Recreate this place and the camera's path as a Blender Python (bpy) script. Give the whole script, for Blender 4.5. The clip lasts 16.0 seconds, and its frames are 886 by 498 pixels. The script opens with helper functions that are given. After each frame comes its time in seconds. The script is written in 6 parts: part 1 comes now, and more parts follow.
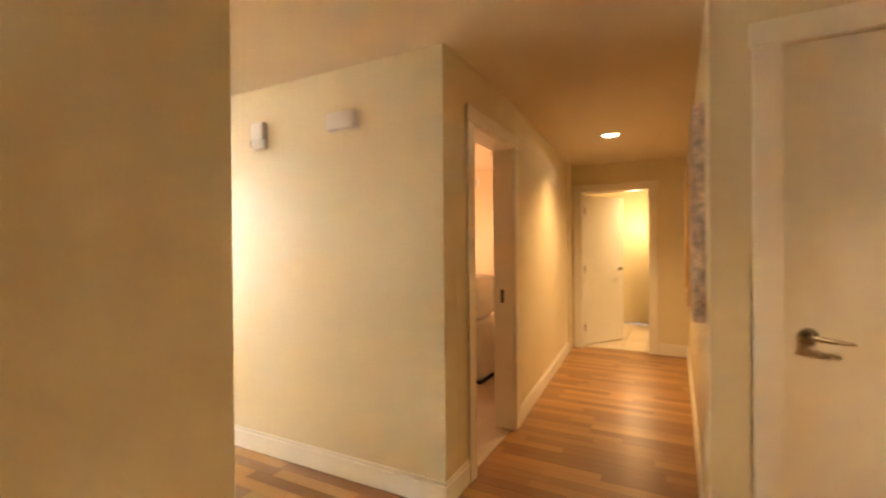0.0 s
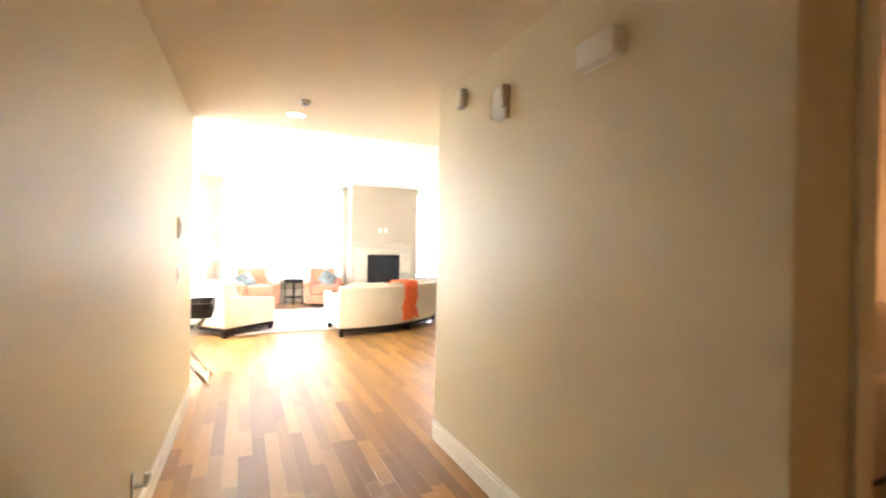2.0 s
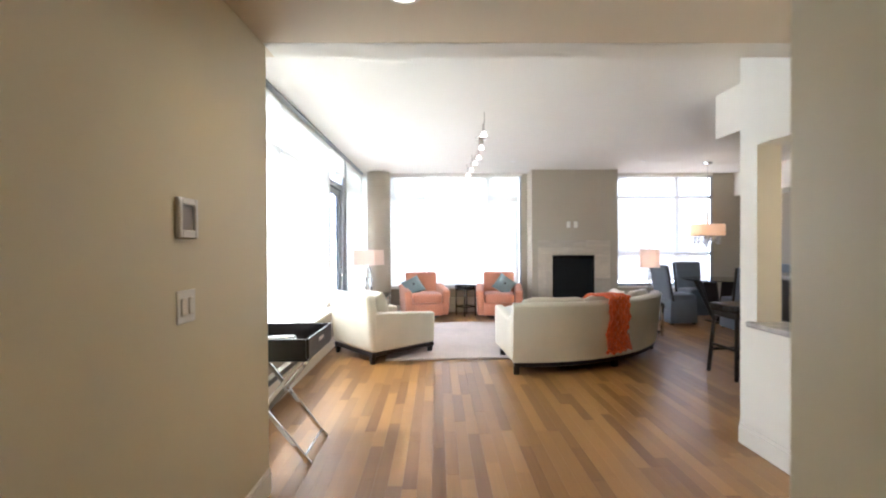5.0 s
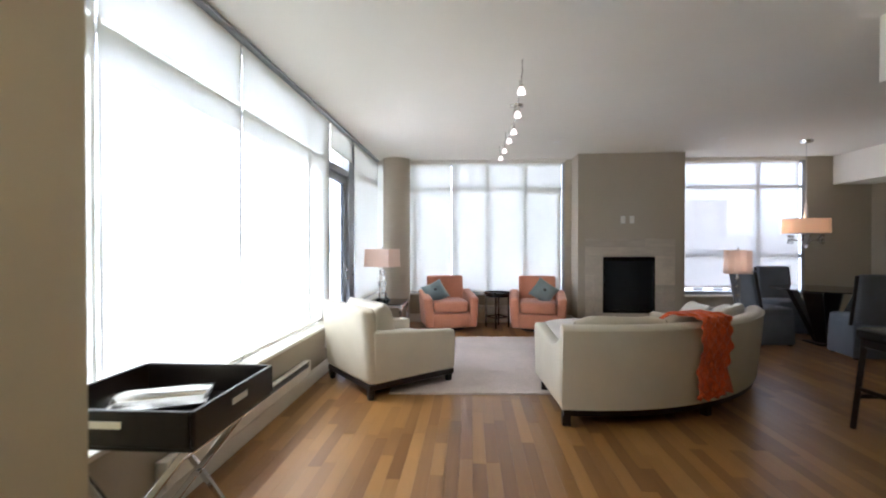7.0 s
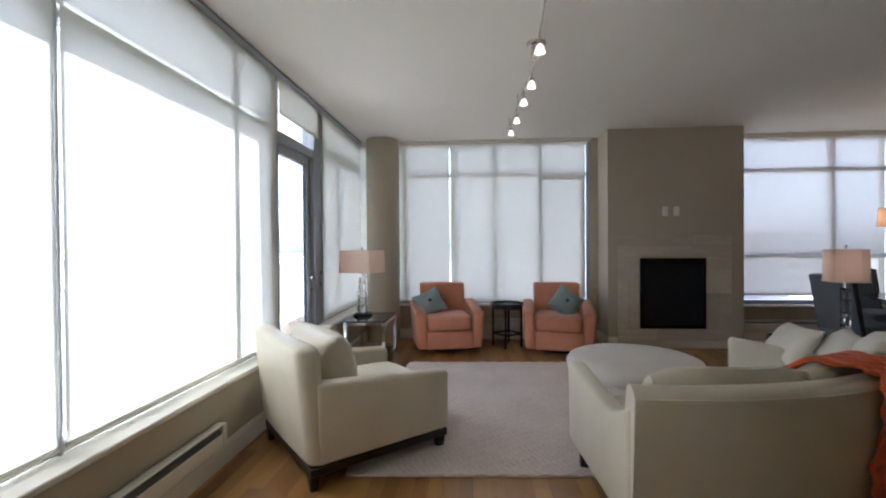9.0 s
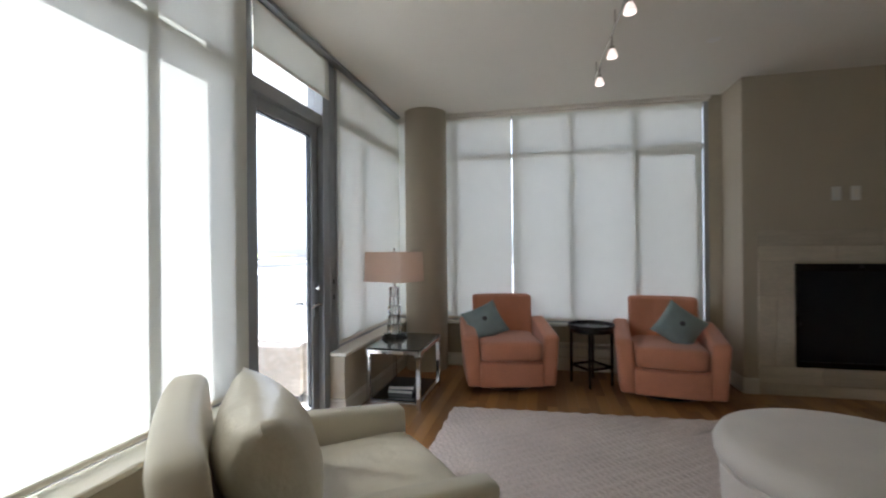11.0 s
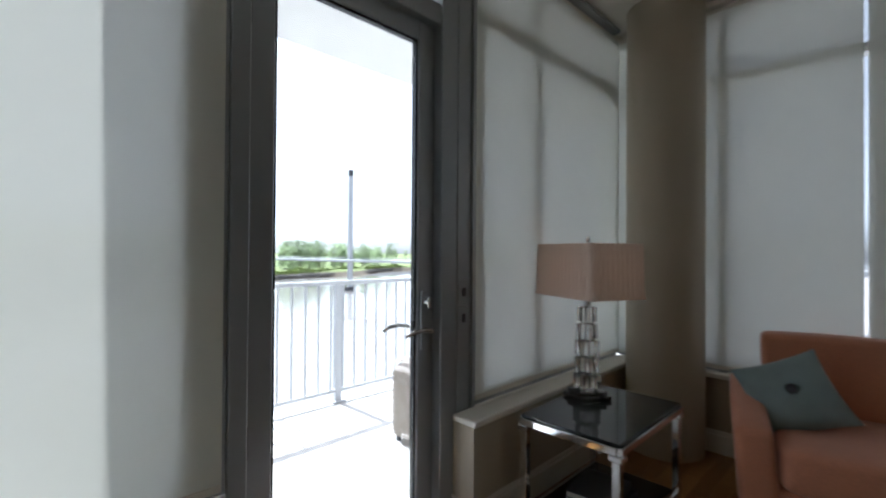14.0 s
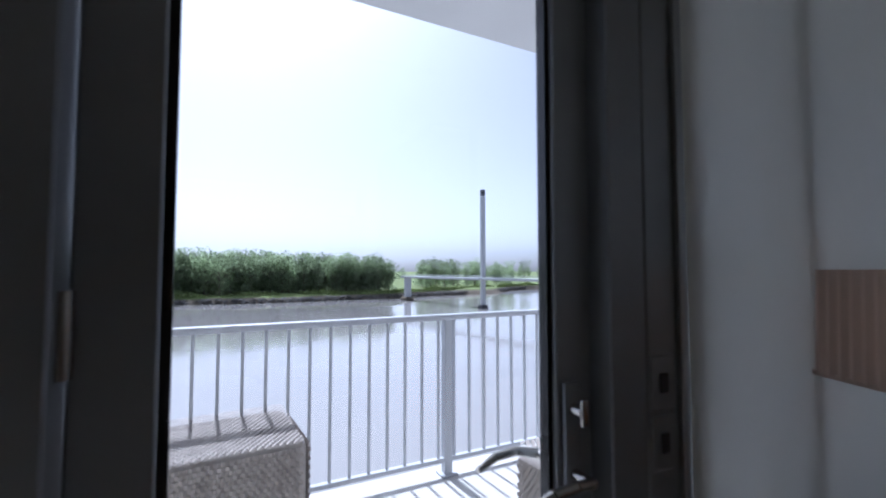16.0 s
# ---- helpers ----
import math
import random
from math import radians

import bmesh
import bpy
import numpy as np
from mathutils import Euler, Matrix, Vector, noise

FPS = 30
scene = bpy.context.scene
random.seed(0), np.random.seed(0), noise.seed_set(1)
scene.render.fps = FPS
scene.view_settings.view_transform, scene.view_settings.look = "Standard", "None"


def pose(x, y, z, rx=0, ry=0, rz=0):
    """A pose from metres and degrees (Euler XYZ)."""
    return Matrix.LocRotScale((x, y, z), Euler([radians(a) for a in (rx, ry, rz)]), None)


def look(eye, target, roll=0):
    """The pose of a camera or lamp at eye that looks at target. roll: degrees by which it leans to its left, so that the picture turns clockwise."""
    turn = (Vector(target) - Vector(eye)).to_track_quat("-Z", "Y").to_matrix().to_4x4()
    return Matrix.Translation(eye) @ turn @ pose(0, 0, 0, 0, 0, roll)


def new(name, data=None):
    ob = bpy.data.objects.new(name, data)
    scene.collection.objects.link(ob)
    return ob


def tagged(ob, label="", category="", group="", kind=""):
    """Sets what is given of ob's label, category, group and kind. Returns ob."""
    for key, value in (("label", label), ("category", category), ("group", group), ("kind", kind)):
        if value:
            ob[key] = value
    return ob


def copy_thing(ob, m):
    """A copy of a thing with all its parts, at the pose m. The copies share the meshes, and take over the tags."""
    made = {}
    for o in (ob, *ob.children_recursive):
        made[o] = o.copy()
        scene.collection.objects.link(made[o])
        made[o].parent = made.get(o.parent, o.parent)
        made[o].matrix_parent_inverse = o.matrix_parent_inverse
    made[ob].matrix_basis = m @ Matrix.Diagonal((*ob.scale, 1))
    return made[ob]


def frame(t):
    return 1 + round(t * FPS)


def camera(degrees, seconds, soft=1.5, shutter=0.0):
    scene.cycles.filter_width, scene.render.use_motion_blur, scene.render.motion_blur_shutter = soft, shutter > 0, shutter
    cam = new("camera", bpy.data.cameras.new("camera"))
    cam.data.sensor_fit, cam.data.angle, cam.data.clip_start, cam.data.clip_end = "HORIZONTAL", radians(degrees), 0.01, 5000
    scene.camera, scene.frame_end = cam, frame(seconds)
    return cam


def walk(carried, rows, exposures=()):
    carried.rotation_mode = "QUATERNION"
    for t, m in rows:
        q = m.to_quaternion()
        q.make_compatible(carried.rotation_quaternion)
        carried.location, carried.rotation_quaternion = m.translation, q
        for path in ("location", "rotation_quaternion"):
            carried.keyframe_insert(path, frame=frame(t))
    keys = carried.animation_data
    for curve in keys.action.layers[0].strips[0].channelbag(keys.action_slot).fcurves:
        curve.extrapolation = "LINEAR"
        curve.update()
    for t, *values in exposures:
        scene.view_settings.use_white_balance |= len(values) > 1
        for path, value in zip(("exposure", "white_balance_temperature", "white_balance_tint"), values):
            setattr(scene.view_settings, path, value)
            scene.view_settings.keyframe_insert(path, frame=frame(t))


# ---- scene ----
cam = camera(90.1, 16.0, soft=2.0, shutter=0.5)
PATH = [
    (0, (1.166, 0.201, 1.378), (0.229, 1.968, 1.366), -0.5),
    (0.5, (1.138, 0.388, 1.359), (-0.068, 1.983, 1.35), -0.6),
    (1, (1.07, 0.564, 1.326), (-0.382, 1.94, 1.333), -0.4),
    (1.5, (0.939, 0.796, 1.337), (-0.726, 1.903, 1.344), 0.5),
    (2, (0.729, 0.995, 1.356), (-1.092, 1.822, 1.348), 1.0),
    (2.5, (0.455, 1.154, 1.349), (-1.457, 1.738, 1.328), -0.1),
    (3, (0.087, 1.273, 1.339), (-1.869, 1.687, 1.313), -0.1),
    (3.5, (-0.268, 1.358, 1.35), (-2.246, 1.657, 1.326), 0.0),
    (4, (-0.619, 1.44, 1.335), (-2.609, 1.634, 1.318), -0.6),
    (4.5, (-0.932, 1.485, 1.332), (-2.929, 1.586, 1.311), -0.4),
    (5, (-1.233, 1.526, 1.354), (-3.232, 1.552, 1.337), -0.3),
    (7.5, (-2.858, 1.656, 1.331), (-4.853, 1.52, 1.308), 0.1),
    (8, (-3.203, 1.668, 1.338), (-5.199, 1.535, 1.303), 0.2),
    (8.5, (-3.565, 1.684, 1.342), (-5.56, 1.544, 1.316), -0.2),
    (11, (-5.331, 1.639, 1.296), (-7.281, 1.193, 1.297), -0.5),
    (11.5, (-5.67, 1.649, 1.291), (-7.564, 1.005, 1.3), -1.0),
    (12, (-5.99, 1.648, 1.276), (-7.816, 0.832, 1.299), -0.9),
    (12.5, (-6.303, 1.61, 1.265), (-8.063, 0.661, 1.29), -0.7),
    (13, (-6.595, 1.588, 1.251), (-8.259, 0.479, 1.278), -0.7),
    (13.5, (-6.847, 1.533, 1.23), (-8.385, 0.255, 1.258), -0.5),
    (14, (-7.056, 1.393, 1.224), (-8.46, -0.031, 1.242), 0.4),
    (14.5, (-7.265, 1.241, 1.24), (-8.492, -0.338, 1.279), -0.0),
    (15, (-7.518, 1.021, 1.252), (-8.571, -0.679, 1.329), -0.7),
    (15.5, (-7.668, 0.814, 1.251), (-8.62, -0.941, 1.36), -0.2),
    (16, (-7.741, 0.607, 1.273), (-8.665, -1.164, 1.37), -0.0),
]

EXPOSURES = [(0.0, 7.5, 6500.0, 11.5), (0.8, 7.35, 6350.0, 11.0), (1.5, 6.9, 6100.0, 10.5), (2.5, 6.35, 5900.0, 10.0), (3.5, 5.7, 5600.0, 10.5), (5.0, 4.8, 5450.0, 11.5), (7.5, 3.7, 5500.0, 11.5), (8.5, 3.3, 5500.0, 11.0),
             (11.0, 2.75, 5800.0, 9.0), (12.5, 2.4, 5750.0, 6.0), (14.0, 1.75, 5650.0, 6.0), (15.0, 1.1, 5350.0, 8.0), (16.0, 0.65, 5200.0, 14.0)]
walk(cam, [(t, look(eye, target, roll)) for t, eye, target, roll in PATH], EXPOSURES)

# ---------------------------------------------------------------- world and light
SUN_DIR = Vector((0.02, -0.78, 1.15)).normalized()   # towards the sun
world = bpy.data.worlds.new("world")
scene.world = world
world.use_nodes = True
wn = world.node_tree.nodes
sky = wn.new("ShaderNodeTexSky")
sky.sky_type = "NISHITA"
sky.sun_disc = False
sky.sun_elevation = math.asin(SUN_DIR.z)
sky.sun_rotation = math.atan2(SUN_DIR.x, SUN_DIR.y)
sky.air_density, sky.dust_density, sky.ozone_density = 0.45, 2.6, 0.5
wn["Background"].inputs["Strength"].default_value = 0.15
haze = wn.new("ShaderNodeHueSaturation")
haze.inputs["Saturation"].default_value = 0.28
world.node_tree.links.new(sky.outputs[0], haze.inputs["Color"])
world.node_tree.links.new(haze.outputs[0], wn["Background"].inputs["Color"])

sun_data = bpy.data.lights.new("sun", "SUN")
sun_data.energy, sun_data.angle, sun_data.color = 4.5, radians(0.53), (1.0, 0.96, 0.9)
sun_ob = new("sun", sun_data)
sun_ob.matrix_world = look((0, -20, 30), Vector((0, -20, 30)) - SUN_DIR)


def spot(name, x, y, z, power, color, angle=120, blend=0.6, size=0.05):
    d = bpy.data.lights.new(name, "SPOT")
    d.energy, d.color, d.spot_size, d.spot_blend, d.shadow_soft_size = power, color, radians(angle), blend, size
    o = new(name, d)
    o.matrix_world = look((x, y, z), (x, y + 0.001, z - 1))
    return o


def bulb(name, x, y, z, power, color, size=0.04):
    d = bpy.data.lights.new(name, "POINT")
    d.energy, d.color, d.shadow_soft_size = power, color, size
    o = new(name, d)
    o.location = (x, y, z)
    return o


WARM = (1.0, 0.62, 0.28)
spot("recessed_bulb_a", -3.14, 1.39, 2.425, 0.95, (1.0, 0.76, 0.46), 160, 1.0)
spot("recessed_bulb_b", 0.60, 4.74, 2.425, 1.3, WARM, 125, 1.0)
spot("recessed_bulb_c", 2.20, 1.05, 2.425, 0.44, WARM)
bulb("bedroom_lamp_bulb", -1.7, 4.9, 1.5, 0.28, (1.0, 0.52, 0.28), 0.1)
spot("end_room_bulb", 1.05, 7.15, 2.42, 0.85, (1.0, 0.66, 0.32), 150, 1.0)
# added fill without a fixture, brightens the end room's far wall
bulb("end_room_wall_fill", 0.55, 8.1, 1.7, 0.15, (1.0, 0.66, 0.32))
# added fill in the niche, apart from the lamp on the ledge
bulb("niche_fill", -3.4, 3.9, 1.5, 0.14, (1.0, 0.8, 0.55))
bulb("chandelier_bulb", -9.10, 6.22, 1.60, 0.5, (1.0, 0.68, 0.42), 0.06)
bulb("crystal_lamp_bulb", -9.172, 0.30, 1.15, 0.05, (1.0, 0.6, 0.4), 0.05)
bulb("console_lamp_bulb", -7.8, 4.7, 1.15, 0.05, (1.0, 0.65, 0.5), 0.05)


# ---------------------------------------------------------------- materials
def mat(name, color, rough=0.5, metal=0.0, var=0.08, vscale=2.5, bump=0.0, bscale=60.0, deep=0.004, fine=0.0, fscale=120.0, stretch=(1, 1, 1),
        spec=0.5, coat=0.0, sheen=0.0, rvar=0.0, island=0.0, obrand=0.0, trans=0.0, ior=1.45, emit=None, power=0.0):
    m = bpy.data.materials.new(name)
    m.use_nodes = True
    n, l = m.node_tree.nodes, m.node_tree.links
    p = n["Principled BSDF"]
    p.inputs["Roughness"].default_value = rough
    p.inputs["Metallic"].default_value = metal
    p.inputs["Specular IOR Level"].default_value = spec
    p.inputs["Coat Weight"].default_value = coat
    p.inputs["Sheen Weight"].default_value = sheen
    p.inputs["Transmission Weight"].default_value = trans
    p.inputs["IOR"].default_value = ior
    co = n.new("ShaderNodeTexCoord")
    mp = n.new("ShaderNodeMapping")
    mp.inputs["Scale"].default_value = stretch
    l.new(co.outputs["Object"], mp.inputs["Vector"])
    value = None

    def noise_node(scale, detail=4.0):
        t = n.new("ShaderNodeTexNoise")
        t.inputs["Scale"].default_value, t.inputs["Detail"].default_value = scale, detail
        l.new(mp.outputs[0], t.inputs["Vector"])
        return t.outputs[0]

    def ranged(sock, amount):
        r = n.new("ShaderNodeMapRange")
        r.inputs["From Min"].default_value, r.inputs["From Max"].default_value = 0.25, 0.75
        r.inputs["To Min"].default_value, r.inputs["To Max"].default_value = 1 - amount, 1 + amount
        r.clamp = False
        l.new(sock, r.inputs["Value"])
        return r.outputs[0]

    def times(a, b):
        if a is None:
            return b
        q = n.new("ShaderNodeMath")
        q.operation = "MULTIPLY"
        l.new(a, q.inputs[0]), l.new(b, q.inputs[1])
        return q.outputs[0]

    if var:
        value = times(value, ranged(noise_node(vscale), var))
    if fine:
        value = times(value, ranged(noise_node(fscale, 6.0), fine))
    if island:
        g = n.new("ShaderNodeNewGeometry")
        r = n.new("ShaderNodeMapRange")
        r.inputs["To Min"].default_value, r.inputs["To Max"].default_value = 1 - island, 1 + island
        l.new(g.outputs["Random Per Island"], r.inputs["Value"])
        value = times(value, r.outputs[0])
    if obrand:
        g = n.new("ShaderNodeObjectInfo")
        r = n.new("ShaderNodeMapRange")
        r.inputs["To Min"].default_value, r.inputs["To Max"].default_value = 1 - obrand, 1 + obrand
        l.new(g.outputs["Random"], r.inputs["Value"])
        value = times(value, r.outputs[0])
    p.inputs["Base Color"].default_value = (*color, 1)
    if value is not None:
        h = n.new("ShaderNodeHueSaturation")
        h.inputs["Color"].default_value = (*color, 1)
        l.new(value, h.inputs["Value"])
        l.new(h.outputs[0], p.inputs["Base Color"])
    if rvar:
        r = n.new("ShaderNodeMapRange")
        r.inputs["To Min"].default_value, r.inputs["To Max"].default_value = max(0.02, rough - rvar), rough + rvar
        l.new(noise_node(vscale * 2.3), r.inputs["Value"])
        l.new(r.outputs[0], p.inputs["Roughness"])
    if bump:
        b = n.new("ShaderNodeBump")
        b.inputs["Strength"].default_value, b.inputs["Distance"].default_value = bump, deep
        l.new(noise_node(bscale, 5.0), b.inputs["Height"])
        l.new(b.outputs[0], p.inputs["Normal"])
    if emit:
        p.inputs["Emission Color"].default_value = (*emit, 1)
        p.inputs["Emission Strength"].default_value = power
    return m


def wood_mat(name, dark, light, source, rough=0.32):
    """Strip flooring: tone by board, grain drawn along x."""
    m = bpy.data.materials.new(name)
    m.use_nodes = True
    n, l = m.node_tree.nodes, m.node_tree.links
    p = n["Principled BSDF"]
    co, mp = n.new("ShaderNodeTexCoord"), n.new("ShaderNodeMapping")
    geo = n.new("ShaderNodeNewGeometry")
    mp.inputs["Scale"].default_value = (1.2, 22, 1)
    l.new(geo.outputs["Position"], mp.inputs["Vector"])
    if source == "island":
        rnd = geo.outputs["Random Per Island"]
    else:
        rnd = n.new("ShaderNodeObjectInfo").outputs["Random"]
    jump = n.new("ShaderNodeCombineXYZ")
    far = n.new("ShaderNodeMath")
    far.operation = "MULTIPLY"
    far.inputs[1].default_value = 91.0
    l.new(rnd, far.inputs[0])
    l.new(far.outputs[0], jump.inputs["Z"])
    add = n.new("ShaderNodeVectorMath")
    l.new(mp.outputs[0], add.inputs[0]), l.new(jump.outputs[0], add.inputs[1])
    grain = n.new("ShaderNodeTexNoise")
    grain.inputs["Scale"].default_value, grain.inputs["Detail"].default_value, grain.inputs["Distortion"].default_value = 1.6, 5.0, 0.5
    l.new(add.outputs[0], grain.inputs["Vector"])
    mix = n.new("ShaderNodeMath")
    mix.operation = "MULTIPLY_ADD"
    mix.inputs[1].default_value = 0.66
    l.new(rnd, mix.inputs[0])
    half = n.new("ShaderNodeMapRange")
    half.inputs["From Min"].default_value, half.inputs["From Max"].default_value = 0.2, 0.8
    half.inputs["To Min"].default_value, half.inputs["To Max"].default_value = 0.08, 0.26
    l.new(grain.outputs[0], half.inputs["Value"])
    l.new(half.outputs[0], mix.inputs[2])
    ramp = n.new("ShaderNodeValToRGB")
    ramp.color_ramp.elements[0].color, ramp.color_ramp.elements[1].color = (*dark, 1), (*light, 1)
    l.new(mix.outputs[0], ramp.inputs[0])
    l.new(ramp.outputs[0], p.inputs["Base Color"])
    rr = n.new("ShaderNodeMapRange")
    rr.inputs["To Min"].default_value, rr.inputs["To Max"].default_value = rough - 0.02, rough + 0.04
    l.new(grain.outputs[0], rr.inputs["Value"])
    l.new(rr.outputs[0], p.inputs["Roughness"])
    b = n.new("ShaderNodeBump")
    b.inputs["Strength"].default_value, b.inputs["Distance"].default_value = 0.015, 0.001
    l.new(grain.outputs[0], b.inputs["Height"])
    l.new(b.outputs[0], p.inputs["Normal"])
    return m


def shade_cloth(name, color, through_part, clear):
    """Roller-shade or lampshade cloth: scatters light back and through, with a little open weave."""
    m = bpy.data.materials.new(name)
    m.use_nodes = True
    n, l = m.node_tree.nodes, m.node_tree.links
    n.remove(n["Principled BSDF"])
    d, t, c = n.new("ShaderNodeBsdfDiffuse"), n.new("ShaderNodeBsdfTranslucent"), n.new("ShaderNodeBsdfTransparent")
    a, b = n.new("ShaderNodeMixShader"), n.new("ShaderNodeMixShader")
    co, tex, h = n.new("ShaderNodeTexCoord"), n.new("ShaderNodeTexNoise"), n.new("ShaderNodeHueSaturation")
    tex.inputs["Scale"].default_value, tex.inputs["Detail"].default_value = 9.0, 8.0
    l.new(co.outputs["Object"], tex.inputs["Vector"])
    r = n.new("ShaderNodeMapRange")
    r.inputs["To Min"].default_value, r.inputs["To Max"].default_value = 0.975, 1.025
    l.new(tex.outputs[0], r.inputs["Value"])
    h.inputs["Color"].default_value = (*color, 1)
    l.new(r.outputs[0], h.inputs["Value"])
    for s in (d, t):
        l.new(h.outputs[0], s.inputs["Color"])
    a.inputs[0].default_value, b.inputs[0].default_value = through_part, clear
    l.new(d.outputs[0], a.inputs[1]), l.new(t.outputs[0], a.inputs[2])
    l.new(a.outputs[0], b.inputs[1]), l.new(c.outputs[0], b.inputs[2])
    l.new(b.outputs[0], n["Material Output"].inputs["Surface"])
    return m


def pane_mat(name, tint, gloss=0.06):
    """Thin flat window glass."""
    m = bpy.data.materials.new(name)
    m.use_nodes = True
    n, l = m.node_tree.nodes, m.node_tree.links
    n.remove(n["Principled BSDF"])
    c, g, x = n.new("ShaderNodeBsdfTransparent"), n.new("ShaderNodeBsdfGlossy"), n.new("ShaderNodeMixShader")
    c.inputs["Color"].default_value = (*tint, 1)
    g.inputs["Roughness"].default_value = 0.02
    lw, pw, ma = n.new("ShaderNodeLayerWeight"), n.new("ShaderNodeMath"), n.new("ShaderNodeMath")
    lw.inputs["Blend"].default_value = 0.5
    pw.operation, ma.operation = "POWER", "MULTIPLY_ADD"
    pw.inputs[1].default_value = 5.0
    ma.inputs[1].default_value, ma.inputs[2].default_value = 0.9, gloss * 0.5
    l.new(lw.outputs["Facing"], pw.inputs[0])
    l.new(pw.outputs[0], ma.inputs[0])
    l.new(ma.outputs[0], x.inputs[0])
    l.new(c.outputs[0], x.inputs[1]), l.new(g.outputs[0], x.inputs[2])
    l.new(x.outputs[0], n["Material Output"].inputs["Surface"])
    return m


M_WALL = mat("wall_paint", (0.71, 0.625, 0.425), 0.45, var=0.03, vscale=1.3, bump=0.12, bscale=180)
M_GREY = mat("wall_paint_taupe", (0.48, 0.42, 0.32), 0.65, var=0.03, vscale=1.3, bump=0.12, bscale=180)
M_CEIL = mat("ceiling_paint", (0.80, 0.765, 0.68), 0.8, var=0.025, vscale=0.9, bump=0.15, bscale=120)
# base colour darker and yellower than the living room ceiling's
M_HCEIL = mat("hall_ceiling_tan", (0.70, 0.60, 0.44), 0.8, var=0.025, vscale=0.9, bump=0.15, bscale=120)
M_TRIM = mat("white_trim_paint", (0.83, 0.79, 0.70), 0.35, var=0.03, vscale=3, bump=0.05, bscale=90)
M_WHITE = mat("white_plastic", (0.8, 0.78, 0.73), 0.4, var=0.02)
M_SUB = mat("subfloor", (0.05, 0.025, 0.012), 0.8, var=0.1)
M_PLANK = wood_mat("oak_strip_board", (0.165, 0.066, 0.020), (0.46, 0.245, 0.073), "object")
M_PLANKS = wood_mat("oak_strip_boards", (0.165, 0.066, 0.020), (0.46, 0.245, 0.073), "island")
M_ALU = mat("brushed_aluminium", (0.42, 0.43, 0.44), 0.38, metal=0.75, var=0.05, bump=0.05, bscale=200)
M_ALUD = mat("grey_anodised_frame", (0.35, 0.365, 0.38), 0.42, metal=0.45, var=0.05)
M_CHROME = mat("polished_chrome", (0.75, 0.75, 0.76), 0.08, metal=1.0, var=0.02)
M_NICKEL = mat("satin_nickel", (0.55, 0.52, 0.47), 0.25, metal=1.0, var=0.04)
M_BLACK = mat("black_lacquer", (0.012, 0.011, 0.010), 0.25, var=0.15, vscale=6, rvar=0.08)
M_ESP = mat("espresso_wood", (0.014, 0.009, 0.007), 0.32, var=0.25, vscale=4, stretch=(1, 8, 1), fine=0.2, fscale=30, rvar=0.08)
M_LEATHER = mat("cream_leather", (0.72, 0.66, 0.53), 0.38, var=0.05, vscale=4, bump=0.22, bscale=55, rvar=0.08)
M_CREASED = mat("creased_cream_leather", (0.72, 0.66, 0.53), 0.36, var=0.05, vscale=4, bump=0.6, bscale=6, deep=0.03, rvar=0.08)
M_CORAL = mat("coral_upholstery", (0.58, 0.24, 0.135), 0.85, var=0.07, vscale=5, fine=0.12, fscale=160, bump=0.3, bscale=220, sheen=0.3)
M_TEAL = mat("blue_grey_pillow_cloth", (0.24, 0.30, 0.29), 0.8, var=0.12, vscale=7, bump=0.25, bscale=160, sheen=0.3)
M_CREAM = mat("cream_pillow_cloth", (0.75, 0.71, 0.62), 0.8, var=0.06, vscale=6, bump=0.25, bscale=150, sheen=0.2)
M_OTTO = mat("pale_ottoman_cloth", (0.70, 0.64, 0.57), 0.7, var=0.05, vscale=5, bump=0.25, bscale=120, sheen=0.2)
M_ORANGE = mat("orange_knit_wool", (0.64, 0.105, 0.018), 0.9, var=0.15, vscale=14, fine=0.25, fscale=90, bump=0.5, bscale=150, sheen=0.3)
M_RUG = mat("woven_cream_wool", (0.61, 0.52, 0.465), 0.95, var=0.08, vscale=3, fine=0.18, fscale=90, bump=0.6, bscale=110, sheen=0.2)
M_BLIND = shade_cloth("roller_shade_cloth", (0.87, 0.88, 0.815), 0.124, 0.017)
M_BLINDT = shade_cloth("thin_roller_shade_cloth", (0.88, 0.87, 0.84), 0.13, 0.10)
M_BLINDL = shade_cloth("pleated_shade_cloth", (0.80, 0.67, 0.58), 0.45, 0.0)
M_SHADEW = shade_cloth("ivory_shade_cloth", (0.82, 0.70, 0.60), 0.5, 0.0)
M_PANE = pane_mat("window_glass", (0.91, 0.922, 0.943))
M_CRYSTAL = mat("cut_crystal", (0.96, 0.97, 0.98), 0.03, var=0.0, trans=1.0, ior=1.5)
M_SMOKE = mat("smoked_glass", (0.02, 0.022, 0.024), 0.05, var=0.0, spec=0.7)
M_STONE = mat("travertine_tile", (0.54, 0.475, 0.375), 0.45, var=0.14, vscale=2.6, stretch=(1, 1, 2.2), fine=0.08, fscale=25, obrand=0.20, rvar=0.1)
M_STONEH = mat("travertine_tile_band", (0.54, 0.475, 0.375), 0.45, var=0.14, vscale=2.2, stretch=(1, 1, 7), fine=0.08, fscale=25, obrand=0.20, rvar=0.1)
M_FIREBOX = mat("matt_black_firebox", (0.006, 0.006, 0.006), 0.6, var=0.1)
M_LOG = mat("ceramic_log", (0.05, 0.035, 0.025), 0.9, var=0.4, vscale=12, bump=0.6, bscale=30)
